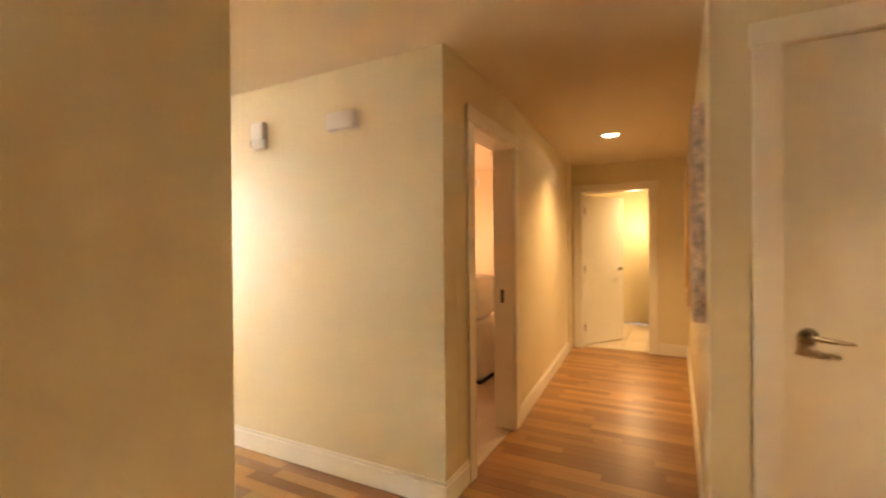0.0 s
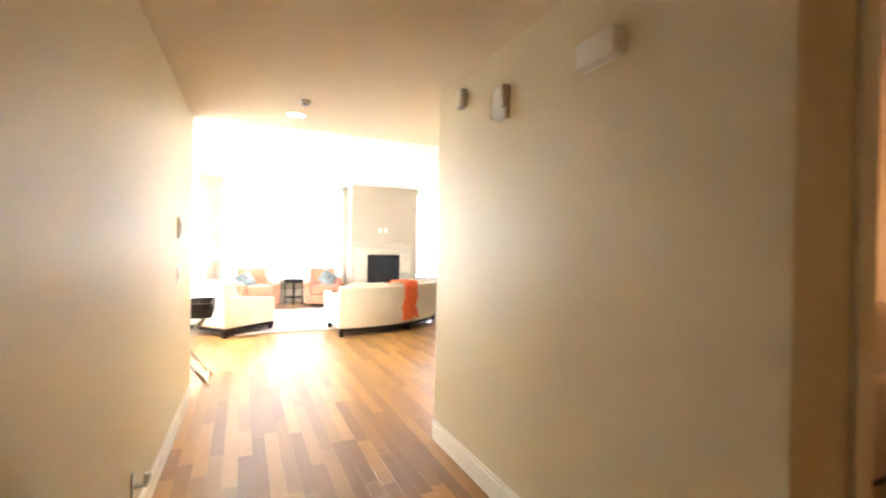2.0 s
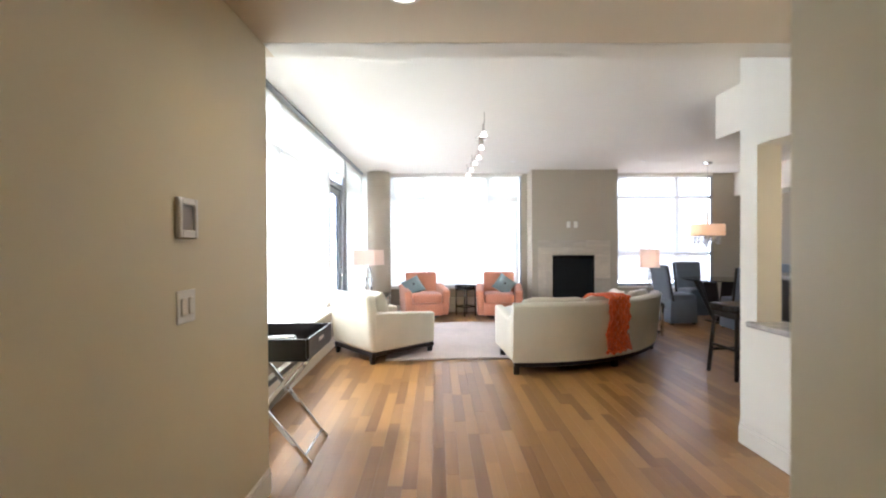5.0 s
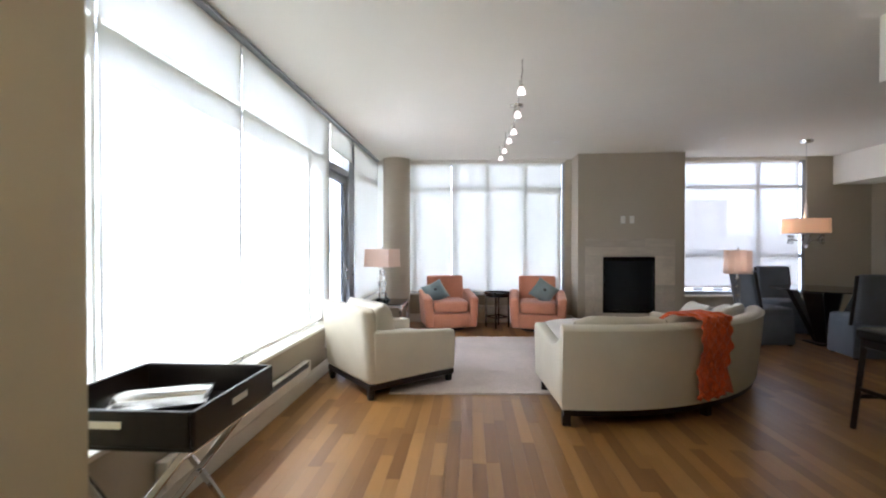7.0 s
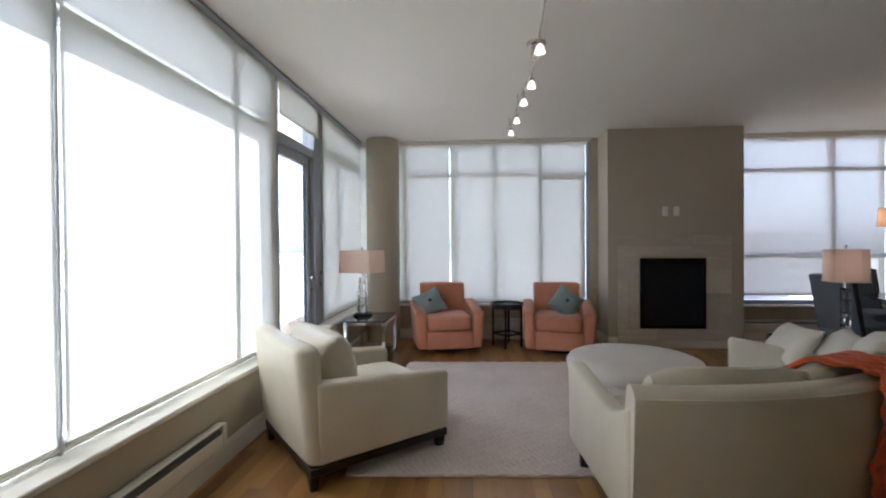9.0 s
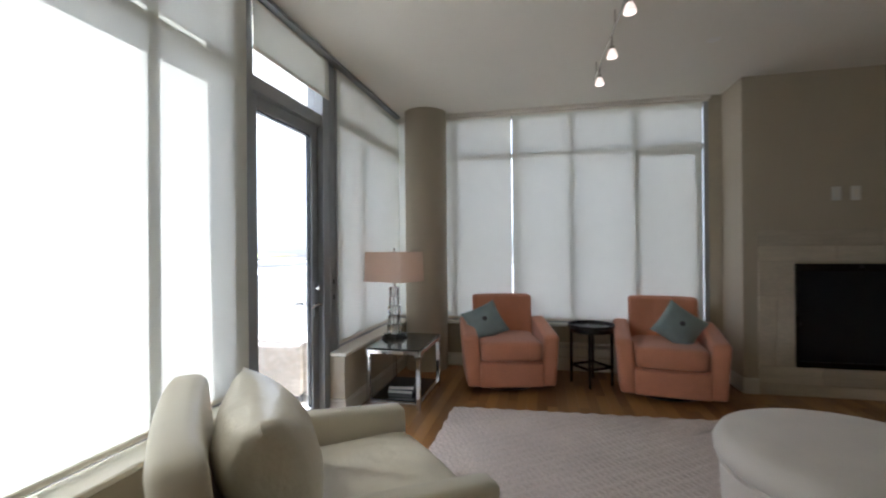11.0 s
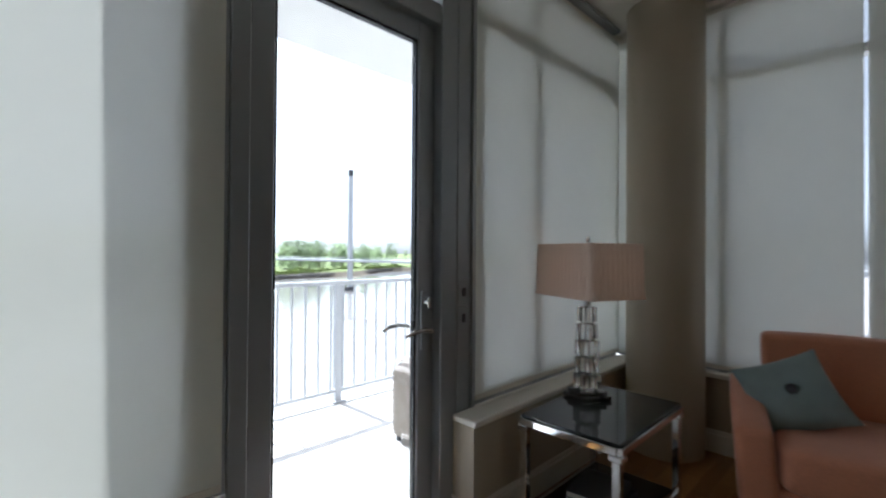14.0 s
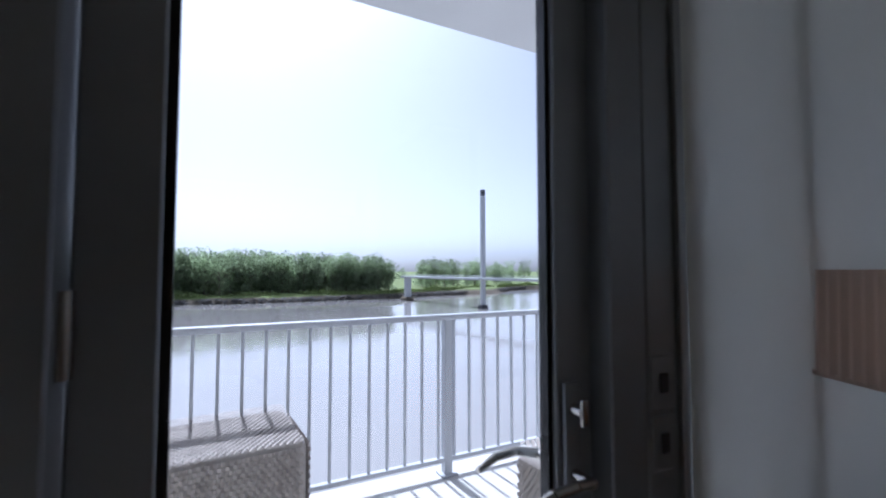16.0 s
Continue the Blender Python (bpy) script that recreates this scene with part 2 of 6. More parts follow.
M_SLATE = mat("slate_slipcover", (0.16, 0.18, 0.21), 0.85, var=0.1, vscale=5, bump=0.25, bscale=150, sheen=0.2)
M_CONC = mat("balcony_concrete", (0.55, 0.53, 0.50), 0.8, var=0.12, vscale=1.6, fine=0.08, fscale=50, bump=0.3, bscale=60)
M_SHAG = mat("white_shag_pile", (0.78, 0.76, 0.72), 0.9, var=0.08, vscale=12, sheen=0.3)
M_SOFFIT = mat("painted_soffit", (0.72, 0.72, 0.70), 0.8, var=0.05, bump=0.2, bscale=60)
M_RAIL = mat("white_powder_coat", (0.50, 0.51, 0.53), 0.45, var=0.04)
M_WICKER = mat("weathered_wicker", (0.36, 0.32, 0.285), 0.7, var=0.2, vscale=20, fine=0.2, fscale=70)
M_MARBLE = mat("stone_ledge", (0.42, 0.39, 0.36), 0.2, var=0.3, vscale=9, fine=0.2, fscale=40)
M_TILE = mat("pale_tile", (0.62, 0.52, 0.38), 0.4, var=0.08, obrand=0.06)
M_CARPET = mat("beige_carpet", (0.52, 0.44, 0.33), 0.95, var=0.08, bump=0.6, bscale=200)
M_BED = mat("white_linen", (0.80, 0.78, 0.74), 0.85, var=0.04, bump=0.3, bscale=30)
M_ART = mat("mottled_canvas", (0.62, 0.50, 0.39), 0.7, var=0.55, vscale=9, fine=0.4, fscale=30, bump=0.4, bscale=40)
M_GOLD = mat("gilt_frame", (0.65, 0.42, 0.16), 0.35, metal=0.7, var=0.1)
M_GLOW = mat("lit_lamp_face", (0.9, 0.85, 0.75), 0.5, var=0.0, emit=(1.0, 0.86, 0.62), power=0.4)
M_FROST = mat("frosted_glass_cup", (0.9, 0.88, 0.85), 0.4, var=0.0, emit=(1.0, 0.78, 0.66), power=0.16)
M_SILVER = mat("worn_silver", (0.58, 0.57, 0.55), 0.16, metal=1.0, var=0.10, vscale=9, bump=0.06, bscale=60, rvar=0.06)
M_WATER = mat("muddy_river_water", (0.29, 0.275, 0.26), 0.08, var=0.12, vscale=0.02, spec=0.8, bump=0.15, bscale=0.8, rvar=0.03)
M_BANK = mat("grassy_bank", (0.16, 0.20, 0.065), 0.95, var=0.35, vscale=0.03, fine=0.3, fscale=0.4)
M_MUD = mat("eroded_mud_bank", (0.17, 0.14, 0.10), 0.9, var=0.35, vscale=0.12, fine=0.35, fscale=0.6, bump=0.8, bscale=0.5)
# green is paled to put the distance haze into the leaf colour
M_LEAF = mat("hazed_cottonwood_leaves", (0.27, 0.335, 0.195), 0.7, var=0.3, vscale=0.12, island=0.5, obrand=0.3)
leaf_nodes, leaf_links = M_LEAF.node_tree.nodes, M_LEAF.node_tree.links
leaf_through, leaf_mix = leaf_nodes.new("ShaderNodeBsdfTranslucent"), leaf_nodes.new("ShaderNodeMixShader")
leaf_links.new(leaf_nodes["Principled BSDF"].inputs["Base Color"].links[0].from_socket, leaf_through.inputs["Color"])
leaf_mix.inputs[0].default_value = 0.72
leaf_links.new(leaf_nodes["Principled BSDF"].outputs[0], leaf_mix.inputs[1])
leaf_links.new(leaf_through.outputs[0], leaf_mix.inputs[2])
leaf_links.new(leaf_mix.outputs[0], leaf_nodes["Material Output"].inputs["Surface"])
M_SCRUB = mat("pale_bank_scrub", (0.27, 0.33, 0.12), 0.8, var=0.3, vscale=0.1, island=0.4)
M_ROCK = mat("wet_bank_stone", (0.13, 0.12, 0.11), 0.8, var=0.3, vscale=0.3, island=0.5)
M_BARK = mat("grey_bark", (0.13, 0.11, 0.09), 0.9, var=0.3, vscale=1.5)
M_BRIDGE = mat("pale_bridge_concrete", (0.50, 0.51, 0.52), 0.7, var=0.1, vscale=0.2)
M_DARKST = mat("dark_steel", (0.06, 0.06, 0.065), 0.5, var=0.1)
M_BLDG = mat("far_facade", (0.38, 0.36, 0.35), 0.8, var=0.12, vscale=0.1)


# ---------------------------------------------------------------- mesh helpers
def bx(x0, x1, y0, y1, z0, z1, r=0.0, seg=2, only=None):
    """A box, with edges rounded by r."""
    bm = bmesh.new()
    bmesh.ops.create_cube(bm, size=1.0)
    for v in bm.verts:
        v.co = Vector((x0 + (v.co.x + 0.5) * (x1 - x0), y0 + (v.co.y + 0.5) * (y1 - y0), z0 + (v.co.z + 0.5) * (z1 - z0)))
    if r:
        es = [e for e in bm.edges if only is None or only(e)]
        bmesh.ops.bevel(bm, geom=es, offset=min(r, 0.49 * min(abs(x1 - x0), abs(y1 - y0), abs(z1 - z0))), segments=seg, profile=0.5, affect="EDGES")
    return bm


def holed(x0, x1, y0, y1, z0, z1, hy0, hy1, hz0, hz1):
    """A block with a square hole through it along x."""
    bm = bmesh.new()
    rings = []
    for x in (x0, x1):
        rings.append(([bm.verts.new((x, y, z)) for y, z in ((y0, z0), (y1, z0), (y1, z1), (y0, z1))], [bm.verts.new((x, y, z)) for y, z in ((hy0, hz0), (hy1, hz0), (hy1, hz1), (hy0, hz1))]))
    (oa, ia), (ob_, ib) = rings
    for k in range(4):
        q = (k + 1) % 4
        bm.faces.new((oa[k], oa[q], ia[q], ia[k])), bm.faces.new((ob_[k], ib[k], ib[q], ob_[q]))
        bm.faces.new((oa[k], ob_[k], ob_[q], oa[q])), bm.faces.new((ia[k], ia[q], ib[q], ib[k]))
    bmesh.ops.recalc_face_normals(bm, faces=bm.faces)
    return bm


def rod(p0, p1, r0, r1=None, n=10):
    """A round bar from p0 to p1."""
    bm = bmesh.new()
    p0, p1 = Vector(p0), Vector(p1)
    d = p1 - p0
    bmesh.ops.create_cone(bm, cap_ends=True, segments=n, radius1=r0, radius2=r0 if r1 is None else r1, depth=d.length)
    m = Matrix.Translation((p0 + p1) / 2) @ d.to_track_quat("Z", "Y").to_matrix().to_4x4()
    bmesh.ops.transform(bm, matrix=m, verts=bm.verts)
    return bm


def bar(p0, p1, w, h):
    """A square bar from p0 to p1, slightly eased edges."""
    p0, p1 = Vector(p0), Vector(p1)
    d = p1 - p0
    bm = bx(-w / 2, w / 2, -h / 2, h / 2, 0, d.length, min(w, h) * 0.12, 1)
    bmesh.ops.transform(bm, matrix=Matrix.Translation(p0) @ d.to_track_quat("Z", "Y").to_matrix().to_4x4(), verts=bm.verts)
    return bm


def lathe(profile, n=24, x=0, y=0):
    """Turned from (radius, height) pairs."""
    bm = bmesh.new()
    rings = [[bm.verts.new((x + r * math.cos(2 * math.pi * k / n), y + r * math.sin(2 * math.pi * k / n), z)) for k in range(n)] for r, z in profile]
    for a, b in zip(rings, rings[1:]):
        for k in range(n):
            bm.faces.new((a[k], a[(k + 1) % n], b[(k + 1) % n], b[k]))
    if profile[0][0] > 1e-4:
        bm.faces.new(rings[0][::-1])
    if profile[-1][0] > 1e-4:
        bm.faces.new(rings[-1])
    bmesh.ops.remove_doubles(bm, verts=bm.verts, dist=1e-5)
    bmesh.ops.recalc_face_normals(bm, faces=bm.faces)
    return bm


def arc(profile, cx, cy, a0, a1, n=24, wob=None):
    """A closed (radius, height) outline swept round (cx, cy) from a0 to a1 degrees, ends closed."""
    bm = bmesh.new()
    rings = []
    for k in range(n + 1):
        u = k / n
        a = radians(a0 + (a1 - a0) * u)
        ring = []
        for r, z in profile:
            if wob:
                r, z = wob(u, r, z)
            ring.append(bm.verts.new((cx + r * math.cos(a), cy + r * math.sin(a), z)))
        rings.append(ring)
    m = len(profile)
    for a, b in zip(rings, rings[1:]):
        for k in range(m):
            bm.faces.new((a[k], a[(k + 1) % m], b[(k + 1) % m], b[k]))
    bm.faces.new(rings[0]), bm.faces.new(rings[-1][::-1])
    bmesh.ops.recalc_face_normals(bm, faces=bm.faces)
    return bm


def puff(sx, sy, sz, e1=0.35, e2=0.35, nu=28, nv=16, wrinkle=0.0, seed=0):
    """A stuffed, box-like cushion centred on the origin."""
    bm = bmesh.new()

    def sp(v, e):
        return math.copysign(abs(v) ** e, v)
    rows = []
    for j in range(nv + 1):
        ph = -math.pi / 2 + math.pi * j / nv
        row = []
        for i in range(nu):
            th = 2 * math.pi * i / nu
            p = Vector((sx / 2 * sp(math.cos(ph), e1) * sp(math.cos(th), e2), sy / 2 * sp(math.cos(ph), e1) * sp(math.sin(th), e2), sz / 2 * sp(math.sin(ph), e1)))
            if wrinkle:
                q = noise.noise(p * 7 + Vector((seed, seed * 2, 0)))
                p += p.normalized() * q * wrinkle
            row.append(bm.verts.new(p))
        rows.append(row)
    for a, b in zip(rows, rows[1:]):
        for i in range(nu):
            bm.faces.new((a[i], a[(i + 1) % nu], b[(i + 1) % nu], b[i]))
    bmesh.ops.remove_doubles(bm, verts=bm.verts, dist=1e-4)
    bmesh.ops.recalc_face_normals(bm, faces=bm.faces)
    return bm


def pillow(w, h, t, n=14, seed=0):
    """A square scatter cushion with pinched corners, flat in x and z, thick in y."""
    bm = bmesh.new()
    sides = []
    for s in (1, -1):
        grid = []
        for j in range(n + 1):
            row = []
            for i in range(n + 1):
                u, v = 2 * i / n - 1, 2 * j / n - 1
                k = (max(0.0, (1 - u * u) * (1 - v * v))) ** 0.42
                pin = 1 - 0.09 * (1 - abs(u) ** 2) * abs(v) - 0.0
                pin2 = 1 - 0.09 * (1 - abs(v) ** 2) * abs(u)
                wr = 0.012 * noise.noise(Vector((u * 2.2 + seed, v * 2.2, s)))
                row.append(bm.verts.new((w / 2 * u * pin2, s * (t / 2 * k + wr * k), h / 2 * v * pin)))
            grid.append(row)
        for a, b in zip(grid, grid[1:]):
            for i in range(n):
                f = (a[i], a[i + 1], b[i + 1], b[i])
                bm.faces.new(f if s < 0 else f[::-1])
        sides.append(grid)
    bmesh.ops.remove_doubles(bm, verts=bm.verts, dist=1e-4)
    return bm


def moved(bm, m):
    bmesh.ops.transform(bm, matrix=m, verts=bm.verts)
    return bm


def mesh_of(name, bms, material, smooth=40):
    me = bpy.data.meshes.new(name)
    bms = bms if isinstance(bms, (list, tuple)) else [bms]
    whole = bms[0]
    if len(bms) > 1:
        whole = bmesh.new()
        for b in bms:
            tmp = bpy.data.meshes.new("tmp")
            b.to_mesh(tmp)
            whole.from_mesh(tmp)
            bpy.data.meshes.remove(tmp)
            b.free()
    for f in whole.faces:
        f.smooth = smooth > 0
    if smooth:
        for e in whole.edges:
            if len(e.link_faces) == 2 and e.calc_face_angle(0) > radians(smooth):
                e.smooth = False
    whole.to_mesh(me)
    whole.free()
    me.materials.append(material)
    return me


def part(name, bms, material, parent, label="", smooth=40):
    o = new(name, mesh_of(name, bms, material, smooth))
    o.parent = parent
    if label:
        tagged(o, label=label)
    return o


def thing(name, m, label, category, group=""):
    o = new(name)
    o.empty_display_size = 0.1
    o.matrix_world = m
    return tagged(o, label, category, group)


def struct(name, bms, material, label, smooth=40, kind="structure"):
    return tagged(new(name, mesh_of(name, bms, material, smooth)), label, kind=kind)


def single(name, bms, material, label, category, m=None, group="", smooth=40):
    o = tagged(new(name, mesh_of(name, bms, material, smooth)), label, category, group)
    if m is not None:
        o.matrix_world = m
    return o


# ---------------------------------------------------------------- setting: floors
FX0, FX1 = -10.36, 2.9
struct("floor", [bx(FX0, FX1, -0.13, 9.3, -0.06, -0.014), bx(0.4, FX1, -1.65, -0.13, -0.06, -0.014)], M_SUB, "dark subfloor under oak strip boards")
FLOOR = bpy.data.objects["floor"]

# ---------------------------------------------------------------- setting: walls
WY = -0.02          # room side of the window wall's glazing line
H1, H2 = 2.44, 2.80
SILL = 0.50


def wall(name, boxes, material, label):
    return struct(name, [bx(*b) for b in boxes], material, label)


# hall between entry and living room
def skewed(bm):
    """The hall's south side runs a degree off the other walls."""
    for v in bm.verts:
        if v.co.y > 0.45:
            v.co.y -= 0.0195 * (v.co.x + 3.664)
    return bm


struct("wall_hall_south", [skewed(bx(-3.664, 0.75, 0.40, 0.596, 0, H1)), bx(0.55, 0.75, -1.5, 0.40, 0, H1)], M_WALL, "cream painted hall wall with switches")
wall("wall_hall_south_end", [(-3.664, -3.50, -0.22, 0.398, 0, 2.85)], M_WALL, "cream painted wall end beside the living room")
wall("wall_hall_north", [(-2.13, 0.085, 2.25, 2.40, 0, H1)], M_WALL, "cream painted hall wall with alarm devices")


def veering(bm):
    """Past the bedroom door the passage widens a little towards its end."""
    for v in bm.verts:
        if v.co.y > 3.5:
            v.co.x -= 0.068 * (v.co.y - 3.45)
    return bm


struct("wall_bedroom_side", [bx(-0.065, 0.085, 2.402, 2.62, 0, H1), bx(-0.065, 0.085, 2.62, 3.36, 2.11, H1), veering(bx(-0.065, 0.085, 3.36, 6.34, 0, H1))], M_WALL, "cream painted passage wall with a doorway")
struct("baseboard_passage", [veering(bx(0.085, 0.099, 3.45, 6.34, 0, 0.115, 0.003, 1)), veering(bx(0.085, 0.094, 3.45, 6.34, 0.115, 0.14, 0.003, 1))], M_TRIM, "white painted baseboard")
wall("wall_passage_end", [(-0.70, 0.02, 6.342, 6.49, 0, H1), (0.02, 0.86, 6.342, 6.49, 2.09, H1), (0.86, 2.0, 6.342, 6.49, 0, H1)], M_WALL, "cream painted end wall with a doorway")
wall("wall_passage_east", [(1.28, 1.43, 2.37, 6.34, 0, H1)], M_WALL, "cream painted passage wall hung with pictures")
wall("wall_closet", [(1.28, 1.51, 2.25, 2.368, 0, H1), (1.51, 2.32, 2.25, 2.368, 2.12, H1), (2.32, 2.9, 2.25, 2.368, 0, H1)], M_WALL, "cream painted wall round the closet door")
wall("wall_entry_east", [(2.75, 2.9, -1.5, 2.248, 0, H1), (2.75, 2.9, 2.37, 2.998, 0, H1)], M_WALL, "cream painted entry wall")
wall("wall_entry_south", [(0.752, 2.9, -1.65, -1.502, 0, H1)], M_WALL, "cream painted entry wall")
wall("wall_closet_back", [(1.43, 2.9, 3.0, 3.1, 0, H1)], M_WALL, "plain closet back wall")
struct("ceiling_hall", [bx(-3.80, 2.9, -1.65, 9.3, H1 + 0.002, H1 + 0.12)], M_HCEIL, "low tan hall ceiling")
struct("header", [bx(-3.80, -3.62, 0.598, 3.588, H1, H2 + 0.05)], M_CEIL, "painted drop between hall ceiling and living room")
struct("ceiling", [bx(-10.5, -3.662, -0.3, 9.3, H2, H2 + 0.15)], M_CEIL, "high off-white living room ceiling")

# lobby pier with its niche, towards the kitchen
wall("wall_pier", [(-4.22, -4.06, 3.59, 3.75, 0, H2), (-4.06, -3.25, 3.59, 3.75, 0, 0.81), (-4.06, -3.25, 3.59, 3.75, 1.99, H2), (-3.25, -1.83, 3.59, 3.75, 0, H1)], M_CEIL, "pale painted pier with a pass-through")
wall("wall_niche_back", [(-4.22, -3.25, 4.15, 4.25, 0, H2)], M_GREY, "olive taupe wall behind the pass-through")
wall("wall_lobby", [(-1.98, -1.83, 2.402, 3.59, 0, H1)], M_WALL, "cream painted lobby wall")
struct("niche_ledge", [bx(-4.10, -3.25, 3.54, 3.80, 0.812, 0.845, 0.006, 1)], M_MARBLE, "polished stone ledge in the pass-through")
wall("wall_kitchen", [(-7.4, -1.83, 8.2, 8.35, 0, H2)], M_GREY, "taupe kitchen wall in shade")
wall("wall_dining", [(-10.4, -7.4, 8.2, 8.35, 0, H2)], M_GREY, "taupe dining wall")
wall("wall_kitchen_east", [(-1.98, -1.83, 3.752, 8.2, 0, H2)], M_GREY, "taupe kitchen wall")
struct("soffit", [bx(-5.54, -1.98, 4.26, 8.198, 2.375, H2 - 0.002), bx(-10.198, -5.54, 7.59, 8.198, 2.33, H2 - 0.002)], M_CEIL, "painted kitchen soffit")

# bedroom and end room behind the doorways
wall("wall_bedroom_far", [(-3.2, -0.066, 6.0, 6.1, 0, H1), (-3.3, -3.2, 3.752, 6.1, 0, H1)], M_WALL, "cream painted bedroom wall")
struct("carpet", [bx(-1.82, -0.07, 2.41, 6.0, -0.012, 0.006), bx(-0.07, 0.066, 2.636, 3.344, -0.012, 0.006)], M_CARPET, "beige bedroom carpet", kind="structure")
wall("wall_end_room", [(-0.6, 1.9, 8.6, 8.7, 0, H1), (-0.7, -0.6, 6.49, 8.7, 0, H1), (1.9, 2.0, 6.49, 8.7, 0, H1), (0.85, 0.95, 7.6, 8.6, 0, H1)], M_WALL, "cream painted end room wall")

# window wall: low upstand, sill, returns
wall("wall_window_low", [(-7.50, -3.664, -0.20, 0.125, 0, SILL - 0.03), (-10.22, -8.50, 0.002, 0.125, 0, SILL - 0.03), (-10.22, -8.634, -0.20, 0.002, 0, SILL - 0.03)], M_GREY, "low taupe wall under the windows")
struct("sill", [bx(-7.485, -3.664, -0.12, 0.142, SILL - 0.03, SILL, 0.006, 1)], M_TRIM, "painted window sill")
struct("sill_corner", [bx(-10.33, -8.49, 0.003, 0.142, SILL - 0.03, SILL, 0.006, 1), bx(-10.1, -8.636, -0.12, 0.003, SILL - 0.03, SILL, 0.003, 1)], M_TRIM, "painted window sill beside the balcony door")
wall("wall_west_low", [(-10.42, -10.20, 0.03, 3.24, 0, SILL - 0.03), (-10.42, -10.20, 5.08, 7.16, 0, SILL - 0.03)], M_GREY, "low taupe wall under the west windows")
struct("sill_west", [bx(-10.34, -10.14, 0.144, 3.24, SILL - 0.03, SILL, 0.006, 1)], M_TRIM, "painted window sill behind the armchairs")
struct("sill_dining", [bx(-10.34, -10.14, 5.08, 7.16, SILL - 0.03, SILL, 0.006, 1)], M_TRIM, "painted window sill in the dining corner")
wall("wall_west_pier", [(-10.42, -10.20, 3.24, 5.08, 0, H2), (-10.42, -10.20, 7.16, 8.2, 0, H2)], M_GREY, "taupe wall between the west windows")
wall("wall_head", [(-10.42, -10.20, -0.2, 3.24, 2.745, H2), (-10.42, -10.20, 5.08, 7.16, 2.745, H2), (-10.2, -3.664, -0.20, -0.10, 2.745, H2)], M_TRIM, "painted head over the windows")
struct("chimney_breast", [holed(-10.20, -9.745, 3.356, 5.02, 0, H2, 3.751, 4.560, 0.247, 1.146)], M_GREY, "taupe painted chimney breast", smooth=0)
struct("column", [lathe([(0.228, 0), (0.228, H2)], 40, -10.06, 0.37)], M_GREY, "round taupe painted column in the corner", smooth=30)


def skirting(name, runs, label="white painted baseboard"):
    """Each run: x0, y0, x1, y1 along the wall and the side it stands on (nx, ny)."""
    bms = []
    for x0, y0, x1, y1, nx, ny in runs:
        for t, z0, z1 in ((0.014, 0.0, 0.115), (0.009, 0.115, 0.14)):
            bms.append(bx(min(x0, x1, x0 + nx * t, x1 + nx * t), max(x0, x1, x0 + nx * t, x1 + nx * t), min(y0, y1, y0 + ny * t, y1 + ny * t), max(y0, y1, y0 + ny * t, y1 + ny * t), z0, z1, 0.003, 1))
    return struct(name, bms, M_TRIM, label)


skirting("baseboard_hall", [(-2.13, 2.25, 0.085, 2.25, 0, -1), (-2.13, 2.24, -2.13, 2.40, -1, 0), (0.085, 2.236, 0.085, 2.53, 1, 0), (1.28, 2.25, 1.28, 6.34, -1, 0),
                            (0.955, 6.342, 1.27, 6.342, 0, -1), (0.75, -1.5, 0.75, 0.51, 1, 0), (1.28, 2.25, 1.42, 2.25, 0, -1)])
struct("baseboard_south", [skewed(bx(-3.664, 0.75, 0.596, 0.610, 0, 0.115, 0.003, 1)), skewed(bx(-3.664, 0.75, 0.596, 0.605, 0.115, 0.14, 0.003, 1))], M_TRIM, "white painted baseboard")
skirting("baseboard_living", [(-7.50, 0.125, -3.664, 0.125, 0, 1), (-10.2, 0.125, -8.486, 0.125, 0, 1), (-8.50, 0.002, -8.50, 0.125, 1, 0), (-10.20, 0.14, -10.20, 3.356, 1, 0), (-9.737, 3.34, -9.737, 3.47, 1, 0), (-10.19, 3.356, -9.737, 3.356, 0, -1),
                              (-4.22, 3.59, -1.98, 3.59, 0, -1), (-4.22, 3.59, -4.22, 3.75, -1, 0), (-3.664, 0.14, -3.664, 0.596, -1, 0), (-10.2, 5.0, -10.2, 8.2, 1, 0)])


# ---------------------------------------------------------------- windows
def window(name, axis, at, spans, z0, z1, transoms, m_frame, label, depth=0.09, wide=0.06, tall=0.03):
    """Aluminium framing in a wall line: spans are the mullion centres; panes between them."""
    o = thing(name, Matrix(), label, "window")
    o["kind"] = "structure"

    def place(u0, u1, v0, v1, w0, w1, r=0.004):
        return bx(u0, u1, at + v0, at + v1, w0, w1, r, 1) if axis == "x" else bx(at + v0, at + v1, u0, u1, w0, w1, r, 1)
    for u in spans:
        part("mullion", place(u - wide / 2, u + wide / 2, -depth, 0, z0, z1), m_frame, o)
    for z in (z0 + 0.03, *transoms, z1 - 0.03):
        for a, b in zip(spans, spans[1:]):
            part("transom", place(a + wide / 2, b - wide / 2, -depth, -0.004, z - tall, z + tall), m_frame, o)
    for a, b in zip(spans, spans[1:]):
        zs = [z0, *transoms, z1]
        for c, d in zip(zs, zs[1:]):
            q = part("pane", place(a + 0.02, b - 0.02, -depth / 2 - 0.004, -depth / 2 + 0.004, c + 0.02, d - 0.02, 0), M_PANE, o)
            q.visible_shadow = False
    return o


